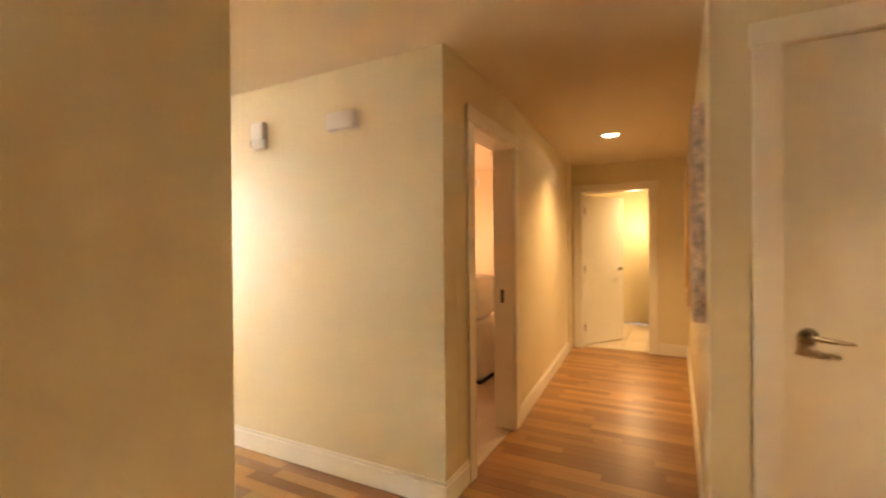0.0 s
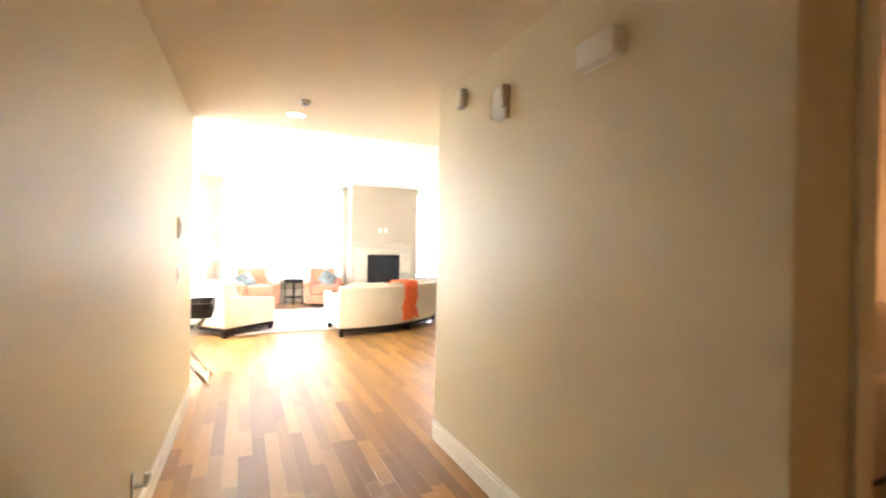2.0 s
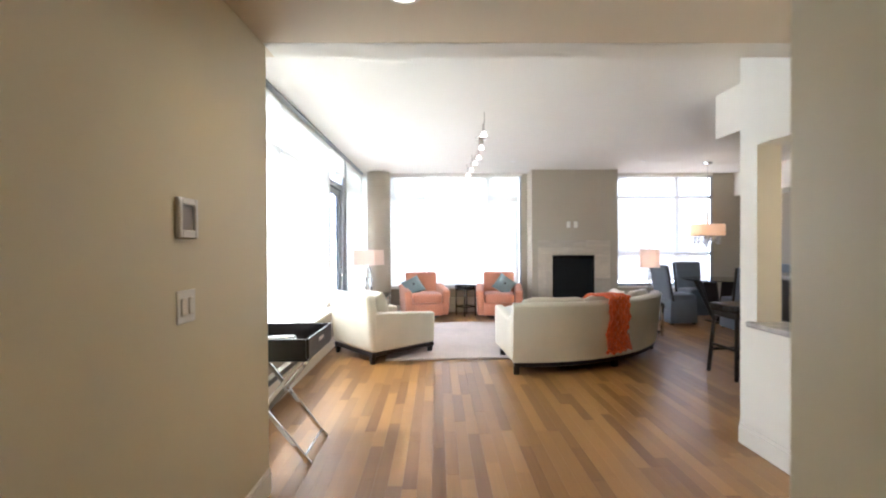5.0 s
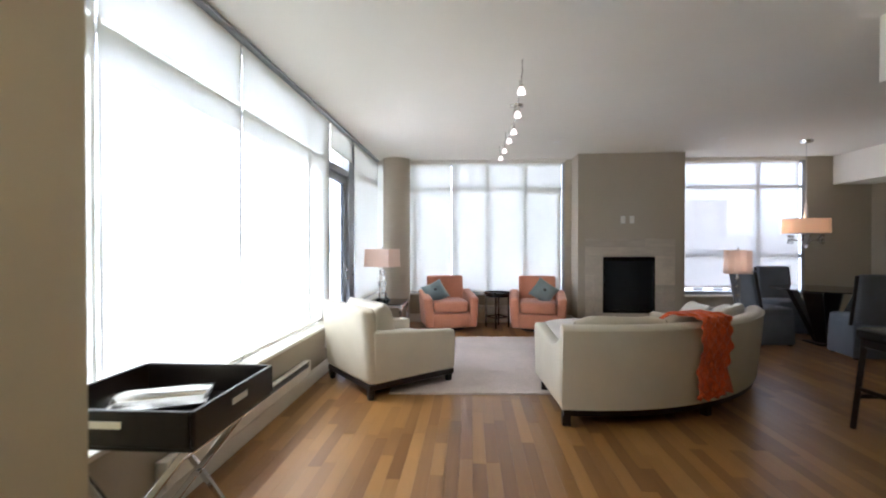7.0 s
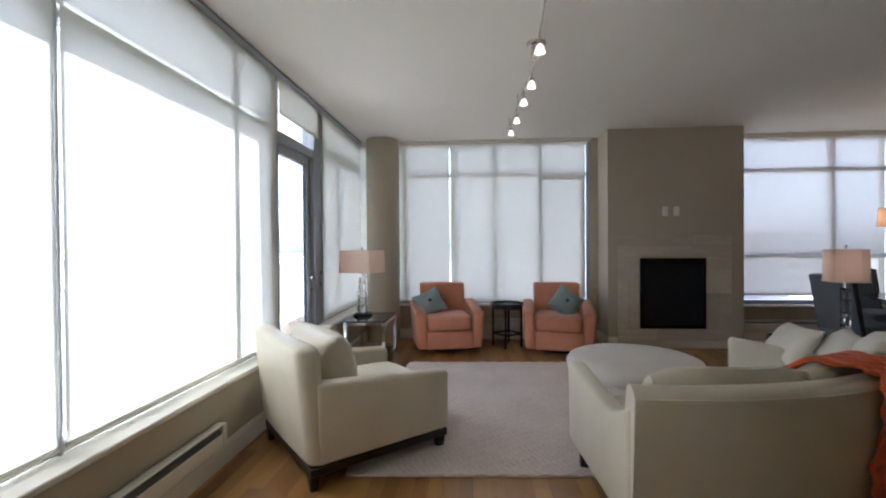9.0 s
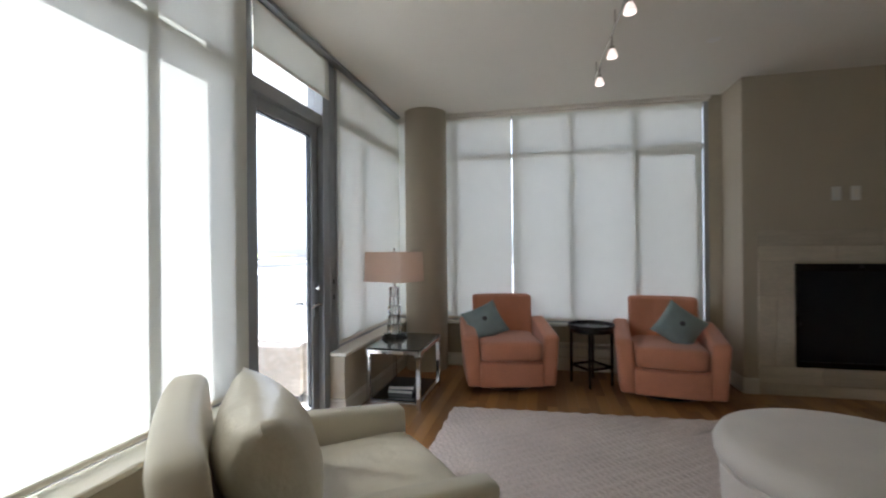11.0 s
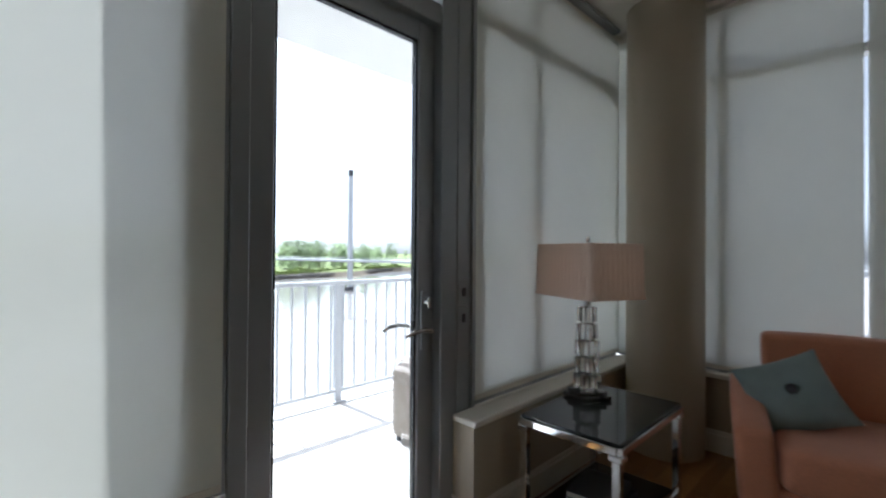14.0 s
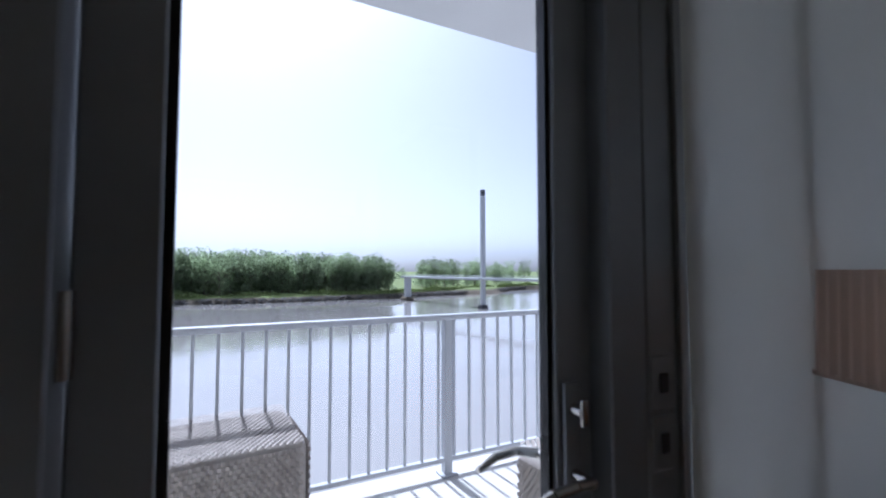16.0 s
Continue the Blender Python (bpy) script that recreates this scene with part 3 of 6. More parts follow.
window("window_1", "x", -0.005, [-3.70, -4.35, -5.575, -6.90, -7.43], SILL, 2.77, [2.308], M_ALU, "tall aluminium window behind drawn roller shades", depth=0.07, tall=0.035)
window("window_2", "x", -0.005, [-8.665, -9.17, -10.18], SILL, 2.77, [2.37], M_ALU, "tall aluminium corner window behind drawn shades", tall=0.045)
window("window_3", "y", -10.207, [-0.05, 0.66, 1.355, 1.93, 2.565, 3.22], SILL, 2.76, [2.31], M_ALU, "tall west window behind drawn roller shades", wide=0.05, tall=0.025)
window("window_4", "y", -10.207, [5.10, 6.42, 7.14], SILL, 2.76, [1.158, 2.307], M_ALU, "dining corner window behind a thin shade")
# operable casement shown as a heavier inner frame
for nm, y0, y1, zz0, zz1 in (("casement_frame", 2.55, 3.17, 0.56, 2.275),):
    c = thing(nm, Matrix(), "grey aluminium casement frame in the west window", "window frame")
    c["kind"] = "structure"
    for b in ((y0, y0 + 0.05, zz0, zz1), (y1 - 0.05, y1, zz0, zz1), (y0 + 0.05, y1 - 0.05, zz0, zz0 + 0.05), (y0 + 0.05, y1 - 0.05, zz1 - 0.05, zz1)):
        part("frame_bar", bx(-10.213, -10.199, b[0], b[1], b[2], b[3], 0.004, 1), M_ALU, c)


# ---------------------------------------------------------------- balcony door
DX0, DX1 = -8.52, -7.53


def balcony_door():
    o = thing("door_balcony", Matrix(), "closed grey aluminium glazed balcony door", "door")
    o["kind"] = "structure"
    y0, y1 = -0.13, -0.02
    part("door_jamb", bx(DX1 - 0.06, DX1, y0, y1 + 0.02, -0.02, 2.76, 0.004, 1), M_ALUD, o)
    part("door_jamb", bx(DX0, DX0 + 0.10, y0, y1 + 0.02, -0.02, 2.76, 0.004, 1), M_ALUD, o)
    part("door_head", bx(DX0 + 0.10, DX1 - 0.06, y0, y1 + 0.01, 2.24, 2.33, 0.004, 1), M_ALUD, o)
    part("threshold", bx(DX0 + 0.10, DX1 - 0.06, y0 - 0.05, y1 + 0.03, -0.02, 0.018, 0.006, 1), M_ALU, o)
    leaf = part("door_leaf", [bx(DX0 + 0.105, DX0 + 0.197, -0.095, -0.045, 0.025, 2.235, 0.004, 1), bx(DX1 - 0.155, DX1 - 0.065, -0.095, -0.045, 0.025, 2.235, 0.004, 1),
                              bx(DX0 + 0.197, DX1 - 0.155, -0.095, -0.045, 2.155, 2.235, 0.004, 1), bx(DX0 + 0.197, DX1 - 0.155, -0.095, -0.045, 0.025, 0.13, 0.004, 1)], M_ALUD, o)
    part("gasket", [bx(DX0 + 0.197, DX0 + 0.207, -0.082, -0.058, 0.13, 2.155), bx(DX1 - 0.167, DX1 - 0.155, -0.082, -0.058, 0.13, 2.155), bx(DX0 + 0.207, DX1 - 0.167, -0.082, -0.058, 2.143, 2.155)], M_BLACK, leaf)
    g = part("pane", bx(DX0 + 0.192, DX1 - 0.15, -0.074, -0.066, 0.12, 2.165), M_PANE, leaf)
    g.visible_shadow = False
    g = part("pane", bx(DX0 + 0.10, DX1 - 0.06, -0.074, -0.066, 2.33, 2.76), M_PANE, o)
    g.visible_shadow = False
    hx = DX0 + 0.165
    part("handle_plate", bx(hx - 0.02, hx + 0.02, -0.046, -0.034, 0.80, 1.06, 0.006, 2), M_ALUD, leaf)
    part("thumb_turn", [rod((hx, -0.04, 1.01), (hx, -0.008, 1.01), 0.012), bx(hx - 0.008, hx + 0.008, -0.012, -0.002, 0.985, 1.035, 0.004, 2)], M_NICKEL, leaf)
    for yy, out, nm in ((-0.04, 1, "lever"), (-0.09, -1, "outer_lever")):
        part(nm, [rod((hx, yy, 0.89), (hx, yy + out * 0.055, 0.89), 0.010), rod((hx, yy + out * 0.05, 0.89), (hx + 0.05, yy + out * 0.062, 0.900), 0.011, 0.010),
                  rod((hx + 0.05, yy + out * 0.062, 0.900), (hx + 0.10, yy + out * 0.062, 0.897), 0.010, 0.009), rod((hx + 0.10, yy + out * 0.062, 0.897), (hx + 0.145, yy + out * 0.055, 0.882), 0.009, 0.006)], M_NICKEL, leaf)
    for z in (0.35, 0.62, 1.2, 2.0):
        part("hinge", rod((DX1 - 0.062, -0.036, z - 0.05), (DX1 - 0.062, -0.036, z + 0.05), 0.012), M_NICKEL, leaf)
    return o


balcony_door()
struct("door_post", [bx(-8.632, DX0 - 0.002, -0.13, 0.0, 0, 2.76, 0.004, 1)], M_ALUD, "grey aluminium post beside the balcony door")
sw = thing("wall_switch", pose(-8.56, 0.0, 0.985), "dark double switch plate on the door post", "switch")
for dz in (0.06, -0.06):
    part("switch_plate", bx(-0.035, 0.035, 0.0, 0.006, dz - 0.055, dz + 0.055, 0.003, 1), M_ALUD, sw)
    part("rocker", bx(-0.012, 0.012, 0.006, 0.011, dz - 0.02, dz + 0.02, 0.002, 1), M_DARKST, sw)


# ---------------------------------------------------------------- roller shades
def shade(axis, at, u0, u1, z0, z1, label="drawn cream roller shade over the window", cloth=None):
    o = thing("roller_shade", Matrix(), label, "roller shade", "roller shades on the windows")
    n = 12
    bm = bmesh.new()
    rows = []
    for z in [z1 + (z0 + 0.02 - z1) * k / 8 for k in range(9)]:
        rows.append([bm.verts.new((u0 + (u1 - u0) * i / n, at + 0.0015 * math.sin(5 * i / n + z * 3), z) if axis == "x" else (at + 0.0015 * math.sin(5 * i / n + z * 3), u0 + (u1 - u0) * i / n, z)) for i in range(n + 1)])
    for a, b in zip(rows, rows[1:]):
        for i in range(n):
            bm.faces.new((a[i], a[i + 1], b[i + 1], b[i]))
    part("shade_cloth", bm, cloth or M_BLIND, o)
    if axis == "x":
        part("hem_bar", bx(u0, u1, at - 0.006, at + 0.006, z0, z0 + 0.025, 0.004, 1), M_TRIM, o)
        part("roller", rod((u0, at - 0.02, z1 + 0.012), (u1, at - 0.02, z1 + 0.012), 0.02), M_TRIM, o)
    else:
        part("hem_bar", bx(at - 0.006, at + 0.006, u0, u1, z0, z0 + 0.025, 0.004, 1), M_TRIM, o)
        part("roller", rod((at - 0.02, u0, z1 + 0.012), (at - 0.02, u1, z1 + 0.012), 0.02), M_TRIM, o)
    return o


shade("x", 0.015, -4.345, -3.67, SILL + 0.02, 2.745)
shade("x", 0.015, -5.560, -4.36, SILL + 0.02, 2.745)
shade("x", 0.015, -7.51, -5.59, SILL + 0.02, 2.745)
shade("x", 0.015, -8.49, -7.575, 2.46, 2.745, "cream roller shade raised above the balcony door")
shade("x", 0.015, -10.205, -8.632, SILL + 0.03, 2.745)
shade("y", -10.19, -0.03, 1.297, SILL + 0.02, 2.735)
shade("y", -10.19, 1.309, 3.18, SILL + 0.02, 2.735)
shade("y", -10.19, 5.11, 7.05, SILL + 0.125, 2.735, "thin roller shade drawn nearly to the sill", M_BLINDT)
struct("window_end_post", [bx(-7.528, -7.462, -0.13, -0.002, SILL, 2.744, 0.003, 1)], M_ALUD, "grey aluminium post between the window and the balcony door")
# added strip keeps daylight out of the gap, so it looks dark
struct("shade_channel", [bx(-5.583, -5.567, -0.004, 0.012, SILL, 2.744, 0.002, 1)], M_ALU, "slim aluminium strip blocking light in the gap between two roller shades")
# lighter metal strip imitates the skylight leaking in beside the post
struct("shade_channel_door", [bx(-8.634, -8.612, 0.001, 0.013, SILL, 2.744, 0.002, 1)], M_ALU, "slim aluminium strip standing in for leaking skylight beside the balcony door")
struct("shade_fascia", [bx(-10.1, -3.664, -0.03, 0.06, 2.772, H2 - 0.002, 0.003, 1)], M_ALUD, "slim grey shade track along the ceiling")
struct("shade_fascia_west", [bx(-10.22, -10.15, 0.06, 3.25, 2.765, H2 - 0.002, 0.003, 1)], M_TRIM, "slim white shade track along the ceiling")

# ---------------------------------------------------------------- baseboard heaters
def heater(m, length):
    o = thing("baseboard_heater", m, "slim cream baseboard heater under the window", "heater", "baseboard heaters")
    part("heater_back", bx(0, length, 0, 0.012, 0, 0.15), M_TRIM, o)
    part("heater_cover", [bx(0, length, 0.05, 0.056, 0.025, 0.10, 0.003, 1), bx(0, length, 0.0, 0.052, 0.14, 0.15, 0.003, 1)], M_TRIM, o)
    part("fin_pack", [bx(0.02 + k * 0.02, 0.024 + k * 0.02, 0.014, 0.046, 0.05, 0.12) for k in range(int(length / 0.02) - 2)], M_ALU, o)
    for x in (0.0, length - 0.04):
        part("end_cap", bx(x, x + 0.04, 0.0, 0.06, 0.02, 0.152, 0.004, 1), M_TRIM, o)
    return o


heater(pose(-6.43, 0.140, 0.145), 1.9)
heater(pose(-10.18, 2.9, 0.15, 0, 0, -90), 2.1)
heater(pose(-10.18, 7.0, 0.15, 0, 0, -90), 1.8)
for x, z in ((-7.06, 0.32),):
    s = thing("wall_outlet", pose(x, 0.125, z), "white wall outlet under the window", "outlet")
    part("outlet_plate", bx(-0.035, 0.035, 0, 0.006, -0.057, 0.057, 0.003, 1), M_WHITE, s)
    for dz in (0.02, -0.02):
        part("socket", bx(-0.015, 0.015, 0.006, 0.009, dz - 0.013, dz + 0.013, 0.003, 1), M_TRIM, s)


# ---------------------------------------------------------------- fireplace
fire = thing("fireplace", pose(-9.745, 4.155, 0), "black gas fireplace in a travertine tile surround", "fireplace")
part("firebox", [bx(-0.40, -0.38, -0.40, 0.40, 0.25, 1.143), bx(-0.38, 0.0, -0.402, -0.39, 0.25, 1.143), bx(-0.38, 0.0, 0.39, 0.402, 0.25, 1.143), bx(-0.38, 0.0, -0.39, 0.39, 0.25, 0.262), bx(-0.38, 0.0, -0.39, 0.39, 1.13, 1.143)], M_FIREBOX, fire)
part("trim_frame", [bx(0.0, 0.022, -0.402, -0.375, 0.25, 1.143, 0.003, 1), bx(0.0, 0.022, 0.375, 0.402, 0.25, 1.143, 0.003, 1), bx(0.0, 0.022, -0.375, 0.375, 1.08, 1.143, 0.003, 1), bx(0.0, 0.022, -0.375, 0.375, 0.25, 0.30, 0.003, 1)], M_BLACK, fire)
part("fire_glass", bx(-0.012, -0.006, -0.375, 0.375, 0.30, 1.08), M_SMOKE, fire)
for k, (y, z, a) in enumerate(((-0.12, 0.36, 12), (0.1, 0.37, -15), (0.0, 0.45, 30))):
    part("log", rod((-0.06 - 0.04 * k, y - 0.2, z), (-0.1, y + 0.2, z + 0.02 * k), 0.05, 0.04), M_LOG, fire)
tiles = [(-0.685, -0.405, 0.86, 1.165), (-0.685, -0.545, 0.25, 0.86), (-0.545, -0.405, 0.25, 0.86), (0.405, 0.715, 0.70, 1.165), (0.405, 0.56, 0.25, 0.70), (0.56, 0.715, 0.25, 0.70)]
for y0, y1, z0, z1 in tiles:
    part("tile", bx(0.0, 0.014, y0 + 0.002, y1 - 0.002, z0 + 0.002, z1 - 0.002, 0.002, 1), M_STONE, fire)
for y0, y1, z0, z1 in ((-0.685, -0.1, 1.165, 1.30), (-0.1, 0.715, 1.165, 1.30), (-0.685, 0.25, 1.30, 1.44), (0.25, 0.715, 1.30, 1.44), (-0.685, -0.2, 0.10, 0.25), (-0.2, 0.4, 0.10, 0.25), (0.4, 0.715, 0.10, 0.25), (-0.685, 0.715, 0.0, 0.10)):
    part("tile", bx(0.0, 0.014, y0 + 0.002, y1 - 0.002, z0 + 0.002, z1 - 0.002, 0.002, 1), M_STONEH, fire)
for y in (4.06, 4.20):
    s = thing("wall_plate", pose(-9.737, y, 1.74), "white wall plate above the fireplace", "wall plate", "wall plates above the fireplace")
    part("plate", bx(0, 0.006, -0.036, 0.036, -0.06, 0.06, 0.003, 1), M_WHITE, s)
    part("insert", bx(0.006, 0.010, -0.018, 0.018, -0.033, 0.033, 0.002, 1), M_TRIM, s)


# ---------------------------------------------------------------- doors
def lever_handle(parent, x, y, z, sx, sy):
    """Round rose and curved lever; sx: way the lever points, sy: side it stands out."""
    part("handle", [rod((x, y, z), (x, y + sy * 0.012, z), 0.032, 0.030, 20), rod((x, y + sy * 0.01, z), (x, y + sy * 0.055, z), 0.011), rod((x, y + sy * 0.05, z), (x + sx * 0.06, y + sy * 0.055, z - 0.006), 0.011, 0.010),
                    rod((x + sx * 0.06, y + sy * 0.055, z - 0.006), (x + sx * 0.12, y + sy * 0.05, z - 0.012), 0.010, 0.006)], M_NICKEL, parent, "satin nickel lever handle")


def casing(name, axis, at, u0, u1, top, side, w=0.09, t=0.018):
    """Flat door trim round an opening on one wall face."""
    def place(a, b, z0, z1, extra=0.0):
        v = sorted((at, at + side * (t + extra)))
        return bx(a, b, v[0], v[1], z0, z1, 0.003, 1) if axis == "x" else bx(v[0], v[1], a, b, z0, z1, 0.003, 1)
    return struct(name, [place(u0 - w, u0, 0, top), place(u1, u1 + w, 0, top), place(u0 - w - 0.01, u1 + w + 0.01, top, top + w, 0.004)], M_TRIM, "white painted flat door casing")


casing("trim_bedroom_door", "y", 0.085, 2.62, 3.36, 2.11, 1)
struct("jamb_bedroom_door", [bx(-0.068, 0.088, 2.62, 2.635, 0, 2.11), bx(-0.068, 0.088, 3.345, 3.36, 0, 2.11), bx(-0.068, 0.088, 2.635, 3.345, 2.095, 2.11)], M_TRIM, "white painted door jamb")
casing("trim_end_door", "x", 6.342, 0.02, 0.86, 2.09, -1)
struct("jamb_end_door", [bx(0.02, 0.035, 6.339, 6.493, 0, 2.09), bx(0.845, 0.86, 6.339, 6.493, 0, 2.09), bx(0.035, 0.845, 6.339, 6.493, 2.075, 2.09)], M_TRIM, "white painted door jamb")
casing("trim_closet_door", "x", 2.25, 1.51, 2.32, 2.12, -1)


def door(name, m, w, h, label, flip=1):
    o = thing(name, m, label, "door")
    o["kind"] = "structure"
    leaf = part("door_leaf", bx(0, w, 0, 0.04, 0.008, h, 0.003, 1), M_TRIM, o)
    lever_handle(leaf, w - 0.075, 0, 1.035, -1, -1)
    lever_handle(leaf, w - 0.075, 0.04, 1.035, -1, 1)
    for z in (0.25, 1.05, h - 0.22):
        part("hinge", rod((0.0, -0.006, z - 0.045), (0.0, -0.006, z + 0.045), 0.009), M_NICKEL, leaf)
    return o


d = door("door_1", pose(0.04, 6.47, 0, 0, 0, 58), 0.80, 2.06, "open white flush door with satin lever handle")
d = door("door_2", pose(2.315, 2.31, 0, 0, 0, 180), 0.80, 2.117, "closed white closet door with satin lever handle")
sk = thing("strike_plate", pose(0.0, 3.345, 1.0), "dark metal strike plate on the door jamb", "strike plate")
part("plate", bx(-0.014, 0.014, -0.003, 0, -0.05, 0.05, 0.002, 1), M_DARKST, sk)


# ---------------------------------------------------------------- hall fittings
def recessed(x, y, z=H1):
    o = thing("recessed_light", pose(x, y, z), "lit round recessed ceiling light with white trim", "ceiling light", "recessed ceiling lights")
    part("trim_ring", lathe([(0.088, 0.0), (0.086, -0.006), (0.070, -0.008), (0.066, 0.0)], 28), M_WHITE, o)
    part("lens", lathe([(0.0, -0.004), (0.064, -0.003), (0.064, 0.0)], 24), M_GLOW, o)
    return o


for x, y in ((-3.14, 1.39), (0.60, 4.74), (2.30, 0.70)):
    recessed(x, y)
sd = thing("ceiling_detector", pose(-2.74, 1.41, H1), "small white round ceiling detector", "detector")
part("base", lathe([(0.045, 0.0), (0.043, -0.015), (0.030, -0.028), (0.0, -0.03)], 20), M_WHITE, sd)
part("grille", lathe([(0.022, -0.029), (0.020, -0.036), (0.0, -0.037)], 16), M_ALUD, sd)

st = thing("alarm_strobe", pose(-1.28, 2.25, 2.12), "white fire alarm strobe with clear lens on the wall", "alarm")
part("body", bx(-0.055, 0.055, -0.045, 0, -0.03, 0.085, 0.008, 2), M_WHITE, st)
part("grille", [bx(-0.04, 0.04, -0.048, -0.044, 0.01 + k * 0.014, 0.016 + k * 0.014) for k in range(5)], M_TRIM, st)
part("lens", moved(puff(0.085, 0.05, 0.06, 0.6, 0.6, 16, 10), Matrix.Translation((0, -0.045, -0.055))), M_CRYSTAL, st, "clear strobe lens")
part("lens_base", bx(-0.05, 0.05, -0.03, 0, -0.09, -0.03, 0.006, 2), M_WHITE, st)
ch = thing("door_chime", pose(-0.57, 2.25, 2.12), "plain white door chime box on the wall", "door chime")
part("cover", bx(-0.10, 0.10, -0.055, 0, -0.05, 0.05, 0.008, 2), M_WHITE, ch)
part("back_plate", bx(-0.105, 0.105, -0.008, 0, -0.055, 0.055, 0.003, 1), M_TRIM, ch)
se = thing("wall_sensor", pose(-1.74, 2.25, 2.28), "small white wall sensor", "sensor")
part("body", bx(-0.035, 0.035, -0.05, 0, -0.06, 0.06, 0.015, 3), M_WHITE, se)
part("window", bx(-0.02, 0.02, -0.053, -0.048, -0.03, 0.01, 0.002, 1), M_TRIM, se)
ic = thing("intercom_panel", pose(-2.90, 0.581, 1.46), "white wall panel with a recessed grey screen", "intercom")
part("frame", [bx(-0.062, -0.042, 0, 0.02, -0.075, 0.075, 0.004, 1), bx(0.042, 0.062, 0, 0.02, -0.075, 0.075, 0.004, 1), bx(-0.042, 0.042, 0, 0.02, 0.05, 0.075, 0.004, 1), bx(-0.042, 0.042, 0, 0.02, -0.075, -0.045, 0.004, 1)], M_WHITE, ic)
part("screen", bx(-0.042, 0.042, 0, 0.008, -0.045, 0.05), mat("grey_screen", (0.30, 0.26, 0.24), 0.3), ic)
sp = thing("light_switch", pose(-2.90, 0.581, 1.13), "white double rocker light switch", "switch")
part("plate", bx(-0.06, 0.06, 0, 0.006, -0.062, 0.062, 0.003, 1), M_WHITE, sp)
for dx in (-0.025, 0.025):
    part("rocker", bx(dx - 0.016, dx + 0.016, 0.006, 0.013, -0.033, 0.033, 0.003, 1), M_TRIM, sp)
dp = thing("door_stop", pose(-1.66, 0.557, 0.25), "white wall-mounted hook door stop", "door stop")
part("plate", bx(-0.03, 0.03, 0, 0.008, -0.06, 0.06, 0.003, 1), M_WHITE, dp)
part("hook", [rod((0, 0.005, 0.0), (0, 0.06, 0.0), 0.012), rod((0, 0.055, 0.0), (0, 0.06, 0.05), 0.012, 0.015)], M_WHITE, dp)

# pictures on the passage wall
a1 = thing("picture", pose(1.28, 2.95, 1.53), "mottled brown abstract canvas on the passage wall", "picture", "pictures on the passage wall")
part("canvas", bx(-0.05, -0.002, -0.38, 0.38, -0.52, 0.50, 0.006, 2), M_ART, a1)
a2 = thing("picture", pose(1.28, 4.55, 1.45), "gilt framed picture on the passage wall", "picture", "pictures on the passage wall")
part("frame", [bx(-0.05, 0, -0.45, -0.38, -0.55, 0.55, 0.01, 2), bx(-0.05, 0, 0.38, 0.45, -0.55, 0.55, 0.01, 2), bx(-0.05, 0, -0.38, 0.38, 0.48, 0.55, 0.01, 2), bx(-0.05, 0, -0.38, 0.38, -0.55, -0.48, 0.01, 2)], M_GOLD, a2)
part("canvas", bx(-0.02, -0.002, -0.38, 0.38, -0.48, 0.48), M_ART, a2)

# bedroom glimpse
bed = thing("bed", pose(-1.28, 4.95, 0), "white made-up bed with upright pillow", "bed")
part("mattress", bx(-0.9, 0.75, -0.75, 0.75, 0.04, 0.62, 0.05, 3), M_BED, bed)
part("bed_base", bx(-0.88, 0.72, -0.72, 0.72, 0.0, 0.04), M_ESP, bed)
pl = single("pillow", moved(puff(0.22, 0.62, 0.46, 0.6, 0.5, 24, 14, 0.01, 3), pose(0, 0, 0.23, 0, 8, 0)), M_BED, "plump white bed pillow standing on the bed", "pillow", pose(-0.66, 4.45, 0.62))
av = thing("air_vent", pose(-1.5, 5.995, 2.28), "white wall air vent in the bedroom", "vent")
part("frame", bx(-0.18, 0.18, -0.015, 0, -0.06, 0.06, 0.004, 1), M_WHITE, av)
for k in range(5):
    part("slat", bx(-0.16, 0.16, -0.02, -0.014, -0.05 + k * 0.022, -0.04 + k * 0.022), M_ALUD, av)

# niche lamp
nl = thing("table_lamp", pose(-3.66, 3.69, 0.845), "small table lamp with white shade on the stone ledge", "table lamp")
part("base", lathe([(0.05, 0), (0.05, 0.012), (0.012, 0.03), (0.02, 0.09), (0.010, 0.15), (0.008, 0.26)], 20), M_CHROME, nl)
part("shade", lathe([(0.055, 0.22), (0.045, 0.40), (0.043, 0.40), (0.053, 0.22)], 24), M_SHADEW, nl)


